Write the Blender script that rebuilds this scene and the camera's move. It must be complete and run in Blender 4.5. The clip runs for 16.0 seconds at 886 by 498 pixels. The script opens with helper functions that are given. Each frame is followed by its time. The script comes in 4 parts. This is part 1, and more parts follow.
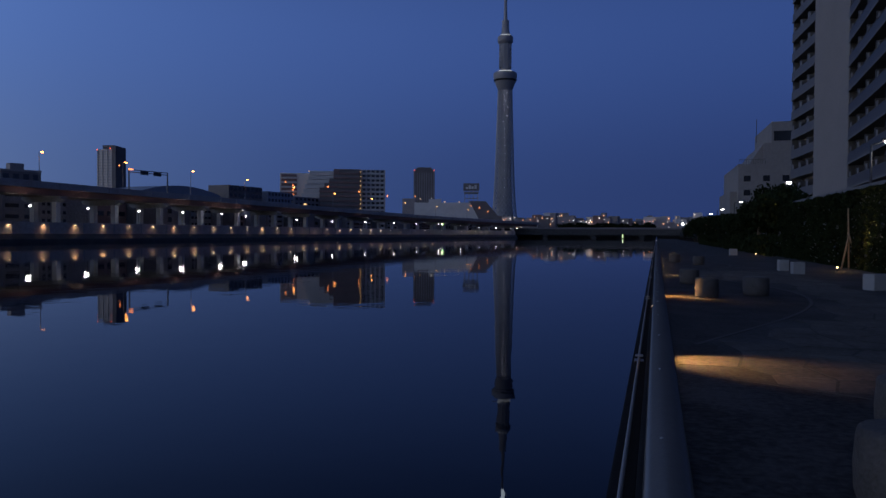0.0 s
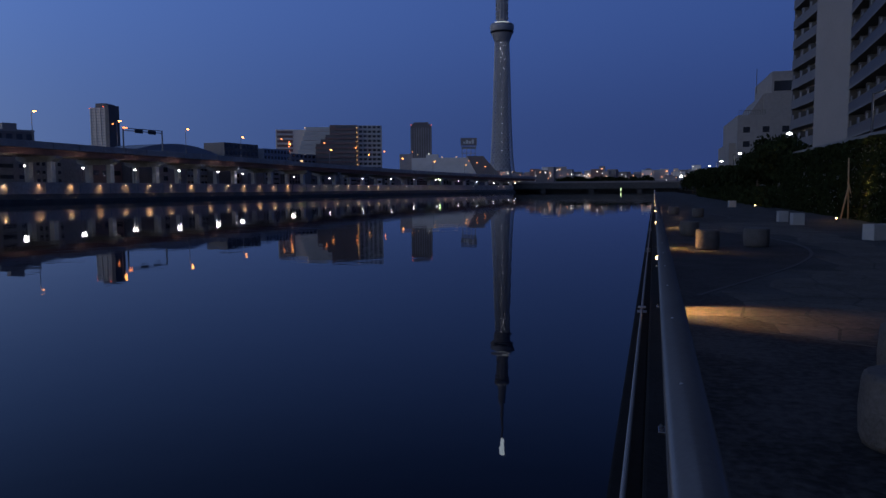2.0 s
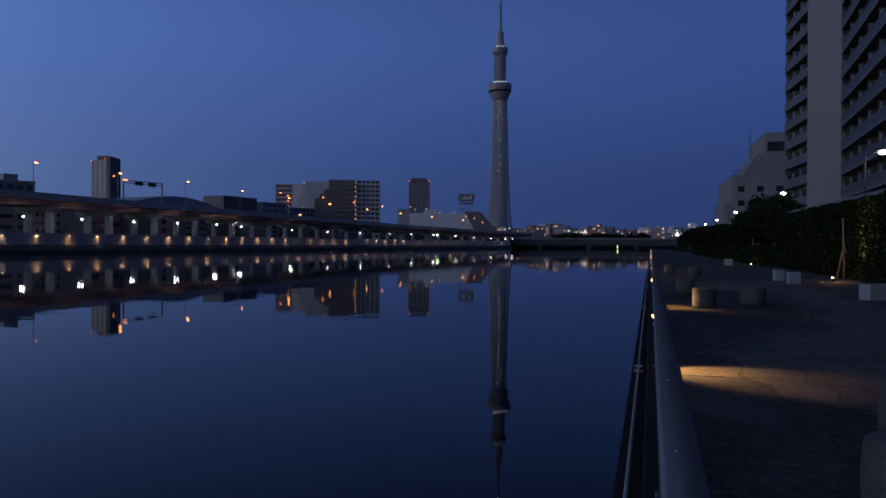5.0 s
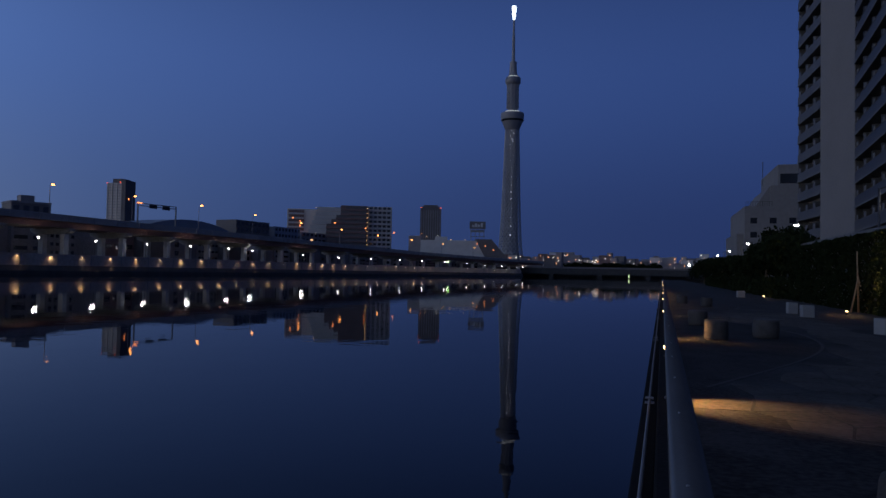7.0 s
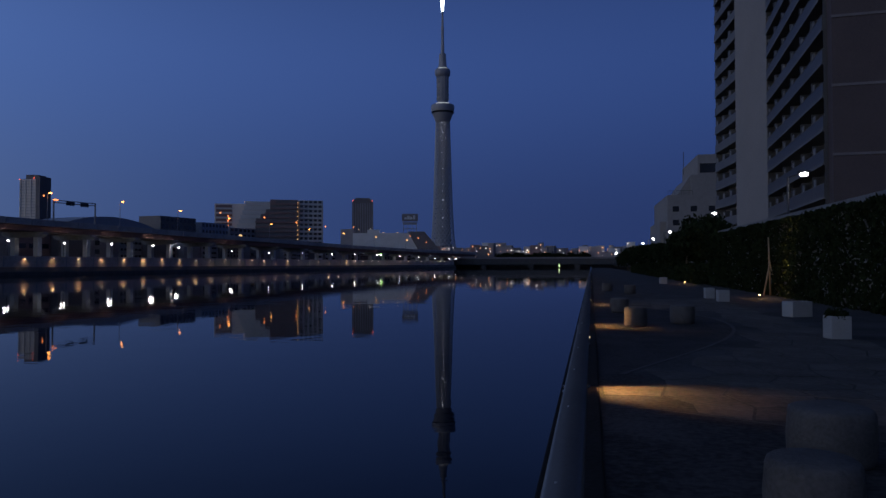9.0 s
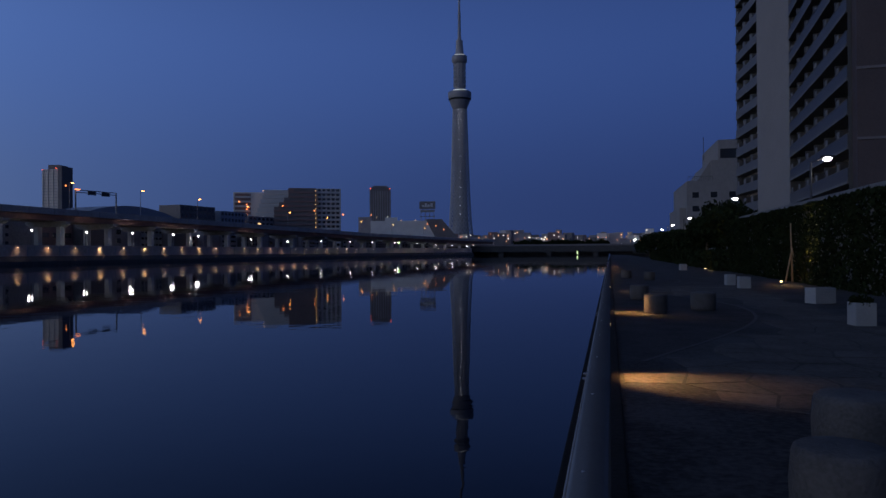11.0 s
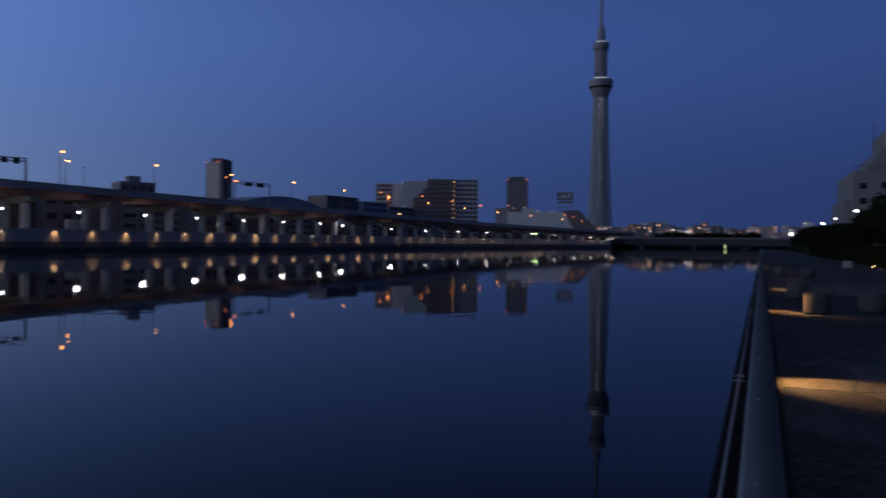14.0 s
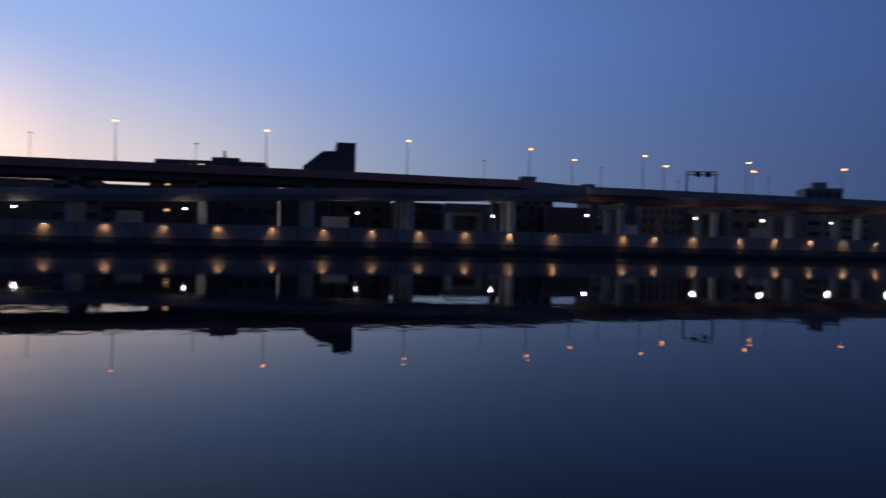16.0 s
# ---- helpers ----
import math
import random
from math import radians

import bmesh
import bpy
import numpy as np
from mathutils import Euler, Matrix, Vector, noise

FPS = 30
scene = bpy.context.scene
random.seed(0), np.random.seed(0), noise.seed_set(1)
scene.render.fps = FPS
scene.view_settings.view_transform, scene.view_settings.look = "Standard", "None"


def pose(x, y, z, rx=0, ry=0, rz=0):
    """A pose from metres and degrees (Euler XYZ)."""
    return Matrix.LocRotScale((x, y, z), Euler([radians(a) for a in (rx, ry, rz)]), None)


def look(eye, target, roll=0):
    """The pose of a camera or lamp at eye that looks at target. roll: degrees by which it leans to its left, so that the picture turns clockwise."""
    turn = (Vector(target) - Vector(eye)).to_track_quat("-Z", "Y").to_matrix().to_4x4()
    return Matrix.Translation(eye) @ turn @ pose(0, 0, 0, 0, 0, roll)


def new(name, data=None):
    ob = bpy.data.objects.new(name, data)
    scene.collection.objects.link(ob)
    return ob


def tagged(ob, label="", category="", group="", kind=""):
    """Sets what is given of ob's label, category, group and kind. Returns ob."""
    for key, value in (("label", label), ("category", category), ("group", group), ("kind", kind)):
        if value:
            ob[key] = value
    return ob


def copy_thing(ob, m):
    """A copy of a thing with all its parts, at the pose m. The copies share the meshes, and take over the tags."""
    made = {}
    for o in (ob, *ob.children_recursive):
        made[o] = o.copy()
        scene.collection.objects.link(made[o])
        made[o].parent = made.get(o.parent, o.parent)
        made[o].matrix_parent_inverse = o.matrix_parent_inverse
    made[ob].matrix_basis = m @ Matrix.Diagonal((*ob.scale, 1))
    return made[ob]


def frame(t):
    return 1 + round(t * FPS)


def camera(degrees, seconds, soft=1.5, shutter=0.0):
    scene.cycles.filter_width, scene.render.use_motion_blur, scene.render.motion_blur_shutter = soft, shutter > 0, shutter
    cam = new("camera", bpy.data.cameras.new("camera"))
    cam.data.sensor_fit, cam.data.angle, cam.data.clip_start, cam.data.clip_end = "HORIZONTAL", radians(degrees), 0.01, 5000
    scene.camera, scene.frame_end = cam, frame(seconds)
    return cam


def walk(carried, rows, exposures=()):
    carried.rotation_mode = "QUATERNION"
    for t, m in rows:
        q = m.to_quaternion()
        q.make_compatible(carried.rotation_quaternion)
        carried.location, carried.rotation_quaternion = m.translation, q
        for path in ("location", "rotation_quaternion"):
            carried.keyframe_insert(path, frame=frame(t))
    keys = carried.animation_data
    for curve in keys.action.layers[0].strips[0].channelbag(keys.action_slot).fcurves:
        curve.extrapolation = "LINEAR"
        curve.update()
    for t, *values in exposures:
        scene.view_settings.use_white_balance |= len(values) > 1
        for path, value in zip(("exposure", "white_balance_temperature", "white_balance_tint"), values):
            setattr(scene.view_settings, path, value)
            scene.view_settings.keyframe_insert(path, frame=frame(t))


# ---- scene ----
cam = camera(63.48, 16.0, soft=1.5, shutter=0.35)
# sky colours, from the side away from the glow to the side of the glow
G = 1.3            # level of the riverside path above the water, which is z = 0
SKY_LOW = [(0.0, (0.019, 0.035, 0.124)), (0.30, (0.024, 0.047, 0.159)), (0.54, (0.053, 0.096, 0.245)), (0.74, (0.16, 0.235, 0.43)), (0.86, (0.43, 0.51, 0.65)), (0.95, (1.24, 1.01, 0.88)), (0.972, (1.9, 1.30, 1.0)), (1.0, (4.2, 2.6, 1.8))]
SKY_MID = [(0.0, (0.025, 0.055, 0.193)), (0.30, (0.040, 0.083, 0.27)), (0.54, (0.060, 0.120, 0.345)), (0.74, (0.125, 0.24, 0.60)), (0.88, (0.285, 0.46, 0.98)), (1.0, (0.51, 0.71, 1.17))]
SKY_TOP = [(0.0, (0.011, 0.022, 0.068)), (0.5, (0.010, 0.021, 0.068)), (0.78, (0.036, 0.066, 0.175)), (1.0, (0.16, 0.24, 0.48))]
EXPOSURES = ((0.0, 0.04), (2.5, 0.24), (4.5, 0.18), (7.0, -0.22), (9.0, -0.12), (11.5, 0.0), (13.5, 0.03), (14.5, -0.1), (15.5, -0.28), (16.0, -0.41))
WATER_RIPPLE = 0.008
SKEW = 0.0091      # the quay runs this much to the right for each metre ahead
RAIL_LIGHT, WALL_LIGHT, UNDER_LIGHT = 185.0, 80.0, 230.0


# path: seconds, yaw, pitch, roll, x, y, z
PATH = [
    (0.0, 16.059, -1.207, -0.260, -0.101, -0.090, 2.791),
    (0.5, 15.910, -2.098, 0.129, -0.143, -0.103, 2.781),
    (1.0, 15.656, -3.089, 0.131, -0.163, -0.122, 2.772),
    (1.5, 15.624, -4.089, 0.206, -0.178, -0.137, 2.773),
    (2.0, 15.871, -4.757, 0.427, -0.168, -0.112, 2.777),
    (2.5, 15.923, -4.869, 0.237, -0.171, -0.130, 2.784),
    (3.0, 15.843, -4.087, -0.007, -0.158, -0.126, 2.780),
    (3.5, 15.618, -3.359, -0.095, -0.160, -0.109, 2.784),
    (4.0, 15.506, -2.844, 0.053, -0.150, -0.070, 2.786),
    (4.5, 15.577, -1.600, -0.042, -0.154, -0.057, 2.785),
    (7.0, 16.510, 1.794, -1.105, -0.155, -0.063, 2.787),
    (7.5, 16.860, 1.556, -0.988, -0.165, -0.063, 2.774),
    (8.0, 16.741, 1.479, -0.753, -0.120, -0.041, 2.791),
    (8.5, 12.892, 1.510, -0.400, -0.025, -0.001, 2.799),
    (9.0, 11.193, 1.223, 0.157, 0.029, 0.008, 2.823),
    (11.5, 13.603, -0.057, 0.183, -0.002, 0.029, 2.821),
    (12.0, 14.823, -0.328, -0.218, -0.003, 0.027, 2.813),
    (12.5, 15.706, -0.286, -0.561, 0.000, 0.000, 2.801),
    (13.0, 16.253, -0.257, -0.695, -0.006, 0.054, 2.818),
    (13.5, 16.891, -0.353, -0.659, -0.019, 0.076, 2.813),
    (14.0, 23.477, -0.502, -0.460, -0.071, 0.063, 2.821),
    (14.5, 36.260, -0.205, -0.590, -0.033, 0.038, 2.802),
    (15.0, 50.800, -0.274, -0.591, -0.017, 0.023, 2.800),
    (15.5, 62.090, -0.373, -0.908, -0.016, 0.016, 2.800),
    (16.0, 74.464, -0.616, -1.167, -0.035, 0.012, 2.800),
]
walk(cam, [(t, pose(x, y, z, 90 + p, r, w)) for t, w, p, r, x, y, z in PATH], EXPOSURES)

# ---------------------------------------------------------------- world: twilight sky, glow low behind the far bank
GLOW_AZ = 128.0
SKY_GAIN = 1.7
world = bpy.data.worlds.new("twilight")
scene.world = world
world.use_nodes = True
wn, wl = world.node_tree.nodes, world.node_tree.links
wn.clear()


def wmath(op, a, b=None, c=None):
    n = wn.new("ShaderNodeMath")
    n.operation = op
    for i, v in enumerate((a, b, c)):
        if v is None:
            continue
        if isinstance(v, (int, float)):
            n.inputs[i].default_value = v
        else:
            wl.new(v, n.inputs[i])
    return n.outputs[0]


tc = wn.new("ShaderNodeTexCoord")
sep = wn.new("ShaderNodeSeparateXYZ")
wl.new(tc.outputs["Generated"], sep.inputs[0])
sx, sy = -math.sin(radians(GLOW_AZ)), math.cos(radians(GLOW_AZ))
hx = wmath("MULTIPLY", sep.outputs[0], sx)
dot = wmath("MULTIPLY_ADD", sep.outputs[1], sy, hx)
hor = wmath("POWER", wmath("MAXIMUM", wmath("SUBTRACT", 1.0, wmath("MULTIPLY", sep.outputs[2], sep.outputs[2])), 1e-4), 0.5)
side = wmath("MULTIPLY_ADD", wmath("DIVIDE", dot, hor), 0.5, 0.5)      # 0 away from the glow, 1 towards it
elev = wmath("MAXIMUM", sep.outputs[2], 0.0)


def ramp(fac, stops):
    n = wn.new("ShaderNodeValToRGB")
    n.color_ramp.interpolation = "B_SPLINE"
    while len(n.color_ramp.elements) < len(stops):
        n.color_ramp.elements.new(0.5)
    for e, (p, c) in zip(n.color_ramp.elements, stops):
        e.position, e.color = p, (*(v / SKY_GAIN for v in c), 1)
    wl.new(fac, n.inputs[0])
    return n.outputs[0]


# colour by side at the horizon, at middle height, and overhead
low = ramp(side, SKY_LOW)
mid = ramp(side, SKY_MID)
top = ramp(side, SKY_TOP)


def mixc(f, a, b):
    n = wn.new("ShaderNodeMix")
    n.data_type = "RGBA"
    wl.new(f, n.inputs[0])
    wl.new(a, n.inputs[6])
    wl.new(b, n.inputs[7])
    return n.outputs[2]


def smooth(v, a, b):
    n = wn.new("ShaderNodeMapRange")
    n.interpolation_type = "SMOOTHSTEP"
    wl.new(v, n.inputs[0])
    n.inputs[1].default_value, n.inputs[2].default_value = a, b
    return n.outputs[0]


sky = mixc(smooth(elev, 0.03, 0.28), low, mid)
sky = mixc(smooth(elev, 0.26, 0.62), sky, top)
bg = wn.new("ShaderNodeBackground")
wl.new(sky, bg.inputs[0])
bg.inputs[1].default_value = SKY_GAIN
wo = wn.new("ShaderNodeOutputWorld")
wl.new(bg.outputs[0], wo.inputs[0])


# ---------------------------------------------------------------- materials
def mat(name, color, rough=0.8, metal=0.0, var=0.25, scale=1.0, bump=0.0, fine=12.0, spec=None, patchy=0.4):
    """A surface with variation at two scales (world-size) and fine relief."""
    m = bpy.data.materials.new(name)
    m.use_nodes = True
    n, l = m.node_tree.nodes, m.node_tree.links
    b = n["Principled BSDF"]
    b.inputs["Roughness"].default_value = rough
    b.inputs["Metallic"].default_value = metal
    if spec is not None:
        b.inputs["Specular IOR Level"].default_value = spec
    co = n.new("ShaderNodeNewGeometry")
    a = n.new("ShaderNodeTexNoise")
    a.inputs["Scale"].default_value, a.inputs["Detail"].default_value = scale, 6
    c = n.new("ShaderNodeTexNoise")
    c.inputs["Scale"].default_value, c.inputs["Detail"].default_value = scale * fine, 3
    l.new(co.outputs["Position"], a.inputs["Vector"])
    l.new(co.outputs["Position"], c.inputs["Vector"])
    ad = n.new("ShaderNodeMath")
    ad.operation = "ADD"
    l.new(a.outputs[0], ad.inputs[0])
    l.new(c.outputs[0], ad.inputs[1])
    mr = n.new("ShaderNodeMapRange")
    mr.inputs[1].default_value, mr.inputs[2].default_value = 1 - patchy, 1 + patchy
    mr.inputs[3].default_value, mr.inputs[4].default_value = 1 - var, 1 + var
    l.new(ad.outputs[0], mr.inputs[0])
    oi = n.new("ShaderNodeObjectInfo")
    ov = n.new("ShaderNodeMath")
    ov.operation = "MULTIPLY_ADD"
    ov.inputs[1].default_value, ov.inputs[2].default_value = var * 0.6, 1 - var * 0.3
    l.new(oi.outputs["Random"], ov.inputs[0])
    mm = n.new("ShaderNodeMath")
    mm.operation = "MULTIPLY"
    l.new(mr.outputs[0], mm.inputs[0])
    l.new(ov.outputs[0], mm.inputs[1])
    vm = n.new("ShaderNodeVectorMath")
    vm.operation = "SCALE"
    vm.inputs[0].default_value = color
    l.new(mm.outputs[0], vm.inputs["Scale"])
    l.new(vm.outputs[0], b.inputs["Base Color"])
    if bump:
        bp = n.new("ShaderNodeBump")
        bp.inputs["Strength"].default_value, bp.inputs["Distance"].default_value = bump, 0.02
        l.new(c.outputs[0], bp.inputs["Height"])
        l.new(bp.outputs[0], b.inputs["Normal"])
    return m


def glow(name, color, strength):
    m = bpy.data.materials.new(name)
    m.use_nodes = True
    b = m.node_tree.nodes["Principled BSDF"]
    b.inputs["Base Color"].default_value = (*color, 1)
    b.inputs["Emission Color"].default_value = (*color, 1)
    b.inputs["Emission Strength"].default_value = strength
    return m


def water_material():
    m = bpy.data.materials.new("river_water")
    m.use_nodes = True
    n, l = m.node_tree.nodes, m.node_tree.links
    b = n["Principled BSDF"]
    b.inputs["Base Color"].default_value = (0.002, 0.004, 0.010, 1)
    b.inputs["Roughness"].default_value = 0.014
    b.inputs["IOR"].default_value = 1.155
    g = n.new("ShaderNodeNewGeometry")
    s = n.new("ShaderNodeTexNoise")
    s.inputs["Scale"].default_value, s.inputs["Detail"].default_value = 0.35, 3
    l.new(g.outputs["Position"], s.inputs["Vector"])
    s2 = n.new("ShaderNodeTexNoise")
    s2.inputs["Scale"].default_value, s2.inputs["Detail"].default_value = 2.2, 2
    l.new(g.outputs["Position"], s2.inputs["Vector"])
    ad = n.new("ShaderNodeMath")
    ad.operation = "MULTIPLY_ADD"
    ad.inputs[1].default_value = 0.12
    l.new(s2.outputs[0], ad.inputs[0])
    l.new(s.outputs[0], ad.inputs[2])
    bp = n.new("ShaderNodeBump")
    bp.inputs["Strength"].default_value, bp.inputs["Distance"].default_value = 1.0, WATER_RIPPLE
    l.new(ad.outputs[0], bp.inputs["Height"])
    l.new(bp.outputs[0], b.inputs["Normal"])
    return m


M_water = water_material()
M_ground = mat("dark_ground", (0.06, 0.055, 0.05), 0.95, var=0.3, scale=0.2)
M_path = mat("path_asphalt", (0.021, 0.021, 0.0212), 0.9, var=0.85, scale=0.8, bump=0.5, fine=22, spec=0.33, patchy=0.26)
M_stone = mat("paving_stone", (0.056, 0.0515, 0.046), 0.9, var=0.5, scale=1.6, bump=0.8, fine=9, spec=0.33, patchy=0.30)
M_bay = mat("dark_bay_paving", (0.017, 0.0155, 0.0148), 0.85, var=0.9, scale=1.3, bump=0.7, fine=12, spec=0.33, patchy=0.20)
M_kerb = mat("bay_kerb_stone", (0.036, 0.035, 0.033), 0.85, var=0.3, scale=3)
# dark wet concrete, taken near black to paint in the shade by the railing
M_quay = mat("shaded_quay_concrete", (0.016, 0.016, 0.016), 0.9, var=0.35, scale=1.5, bump=0.4, spec=0.08)
M_rail = mat("painted_steel_rail", (0.085, 0.085, 0.09), 0.16, 0.35, var=0.12, scale=2.0, bump=0.05, fine=30)
M_railthin = mat("galvanised_bar", (0.20, 0.20, 0.21), 0.45, 0.5, var=0.15, scale=4)
M_dark = mat("dark_metal", (0.04, 0.04, 0.045), 0.6, 0.3, var=0.15)
M_granite = mat("rough_granite", (0.062, 0.056, 0.052), 0.85, var=0.45, scale=3.5, bump=0.7, fine=10)
M_white = mat("white_planter_concrete", (0.22, 0.22, 0.22), 0.75, var=0.15, scale=3, bump=0.15)
M_soil = mat("planter_soil", (0.04, 0.03, 0.02), 1.0, var=0.4, scale=6)
M_leaf = mat("ivy_leaf", (0.016, 0.022, 0.009), 0.85, var=0.6, scale=1.2, fine=8, spec=0.03)
M_leaf2 = mat("tree_leaf", (0.016, 0.022, 0.009), 0.85, var=0.6, scale=0.8, fine=8, spec=0.03)
M_bark = mat("bark", (0.10, 0.075, 0.05), 0.9, var=0.3, scale=6, bump=0.6)
M_wood = mat("stake_timber", (0.32, 0.20, 0.10), 0.7, var=0.25, scale=8, bump=0.3)
M_conc = mat("pale_concrete", (0.42, 0.40, 0.37), 0.85, var=0.2, scale=0.25, bump=0.15, fine=10)
# weathered concrete; on the pier crossheads its darker tone stands in for shade
M_concD = mat("weathered_shaded_concrete", (0.24, 0.23, 0.22), 0.9, var=0.35, scale=0.12, bump=0.2, fine=12)
M_wallfar = mat("river_wall_concrete", (0.40, 0.325, 0.275), 0.9, var=0.3, scale=0.12, fine=10)
M_revet = mat("wet_revetment", (0.05, 0.046, 0.042), 0.8, var=0.4, scale=0.5)
M_girder = mat("girder_steel", (0.23, 0.195, 0.18), 0.6, 0.1, var=0.25, scale=0.15)
M_red = mat("red_brown_girder", (0.18, 0.09, 0.072), 0.6, 0.1, var=0.25, scale=0.15)
M_redpar = mat("red_brown_parapet", (0.60, 0.26, 0.18), 0.7, var=0.2, scale=0.2)
M_parapet = mat("parapet_concrete", (0.32, 0.285, 0.27), 0.85, var=0.3, scale=0.2)
M_tile = mat("grey_facade_tile", (0.38, 0.335, 0.30), 0.7, var=0.12, scale=0.3)
M_brick = mat("brown_facade_tile", (0.058, 0.040, 0.037), 0.7, var=0.2, scale=0.4, fine=20)
M_pale = mat("pale_render", (0.46, 0.45, 0.43), 0.8, var=0.12, scale=0.2)
# tan facade, lightened in its colour to stand in for the sky's glow
M_tan_lit = mat("glow_lit_tan_render", (0.62, 0.54, 0.46), 0.85, var=0.12, scale=0.1)
M_pale2 = mat("aged_render", (0.19, 0.18, 0.175), 0.85, var=0.15, scale=0.15)
M_glassd = mat("dark_window_glass", (0.02, 0.022, 0.028), 0.12, var=0.1, spec=0.6)
M_balc = mat("balcony_panel", (0.047, 0.045, 0.045), 0.5, var=0.15, scale=0.5)
M_balc2 = mat("balcony_panel_pale", (0.09, 0.09, 0.095), 0.6, var=0.15, scale=0.5)
M_stair = mat("smooth_grey_wall", (0.205, 0.19, 0.185), 0.8, var=0.07, scale=0.3)
M_edge = mat("slab_edge_concrete", (0.135, 0.132, 0.135), 0.8, var=0.15, scale=0.5)
M_brownf = mat("brown_cladding", (0.17, 0.11, 0.10), 0.75, var=0.25, scale=0.2)
M_dkbld = mat("dark_cladding", (0.125, 0.11, 0.107), 0.7, var=0.2, scale=0.1)
M_midbld = mat("grey_cladding", (0.22, 0.20, 0.20), 0.75, var=0.2, scale=0.1)
M_blue = mat("blue_grey_roof", (0.20, 0.22, 0.26), 0.7, var=0.15, scale=0.1)
M_deck = mat("deck_cladding", (0.17, 0.17, 0.19), 0.5, 0.1, var=0.12, scale=0.03)
M_tower = mat("tower_steel", (0.30, 0.30, 0.32), 0.55, 0.1, var=0.12, scale=0.03)
M_towerD = mat("tower_core", (0.23, 0.23, 0.25), 0.7, var=0.15, scale=0.03)
L_amber = glow("amber_lamp", (1.0, 0.66, 0.36), 2.5)
L_wall = glow("wall_lamp_lens", (1.0, 0.80, 0.55), 6.0)
L_far = glow("far_city_light", (1.0, 0.40, 0.17), 3.2)
L_farw = glow("far_city_lamp", (1.0, 0.86, 0.72), 2.8)
L_rear = glow("amber_rear_lamp", (1.0, 0.58, 0.24), 9.0)
L_pt = glow("orange_glow", (1.0, 0.28, 0.08), 2.6)
L_orange = glow("sodium_lamp", (1.0, 0.34, 0.075), 10.0)
L_white = glow("white_lamp", (1.0, 0.94, 0.97), 16.0)
L_win = glow("lit_window", (1.0, 0.60, 0.28), 1.2)
L_winw = glow("pale_lit_window", (1.0, 0.88, 0.66), 1.2)
L_red = glow("aircraft_light", (1.0, 0.12, 0.06), 2.5)
L_tip = glow("tower_light", (0.75, 0.88, 1.0), 3.0)
L_ringd = glow("deck_ring_light", (0.85, 0.85, 0.8), 0.4)
L_dot = glow("tower_dot", (0.9, 0.88, 1.0), 2.5)
M_white2 = mat("white_sheet", (0.62, 0.62, 0.60), 0.6, var=0.1, scale=0.5)
L_sig = glow("green_light", (0.45, 1.0, 0.25), 7.0)
L_green = glow("green_signal", (0.75, 1.0, 0.4), 1.5)


# ---------------------------------------------------------------- mesh helpers
def thing(name, label, category, loc=(0, 0, 0), rz=0.0, group="", kind=""):
    e = new(name)
    e.matrix_world = pose(*loc, 0, 0, rz)
    return tagged(e, label, category, group, kind)


def mesh_of(bm, material, smooth=False):
    me = bpy.data.meshes.new("m")
    bm.to_mesh(me)
    bm.free()
    me.materials.append(material)
    if smooth:
        for p in me.polygons:
            p.use_smooth = True
    return me


def part(name, bm, material, parent=None, label="", smooth=False):
    """Links a bmesh (in the parent's own space) as one mesh object under a thing or a part."""
    ob = new(name, mesh_of(bm, material, smooth))
    if parent is not None:
        ob.parent = parent
    if label:
        tagged(ob, label)
    return ob


def share(name, me, parent, m):
    """A piece on shared mesh data."""
    ob = new(name, me)
    ob.parent = parent
    ob.matrix_basis = m
    return ob


def abox(bm, x0, x1, y0, y1, z0, z1, bevel=0.0, rot=0.0):
    g = bmesh.ops.create_cube(bm, size=1.0)["verts"]
    bmesh.ops.scale(bm, verts=g, vec=(abs(x1 - x0), abs(y1 - y0), abs(z1 - z0)))
    if bevel:
        es = list({e for v in g for e in v.link_edges})
        r = bmesh.ops.bevel(bm, geom=es, offset=bevel, segments=2, affect="EDGES", profile=0.6)
        g = list({v for f in r["faces"] for v in f.verts} | {v for v in g if v.is_valid})
    if rot:
        bmesh.ops.rotate(bm, verts=g, cent=(0, 0, 0), matrix=Matrix.Rotation(rot, 3, "Z"))
    bmesh.ops.translate(bm, verts=g, vec=((x0 + x1) / 2, (y0 + y1) / 2, (z0 + z1) / 2))
    return bm


def box(x0, x1, y0, y1, z0, z1, bevel=0.0):
    return abox(bmesh.new(), x0, x1, y0, y1, z0, z1, bevel)


def tube(bm, a, b, r0, r1=None, seg=10, caps=True):
    """A tapered round bar from a to b."""
    a, b = Vector(a), Vector(b)
    d = b - a
    q = d.to_track_quat("Z", "Y").to_matrix().to_4x4()
    bmesh.ops.create_cone(bm, cap_ends=caps, segments=seg, radius1=r0, radius2=r0 if r1 is None else r1, depth=d.length,
                          matrix=Matrix.Translation((a + b) / 2) @ q)
    return bm


def ball(bm, c, r, sx=1, sy=1, sz=1, u=10, v=6):
    bmesh.ops.create_uvsphere(bm, u_segments=u, v_segments=v, radius=r, matrix=Matrix.Translation(c) @ Matrix.Diagonal((sx, sy, sz, 1)))
    return bm


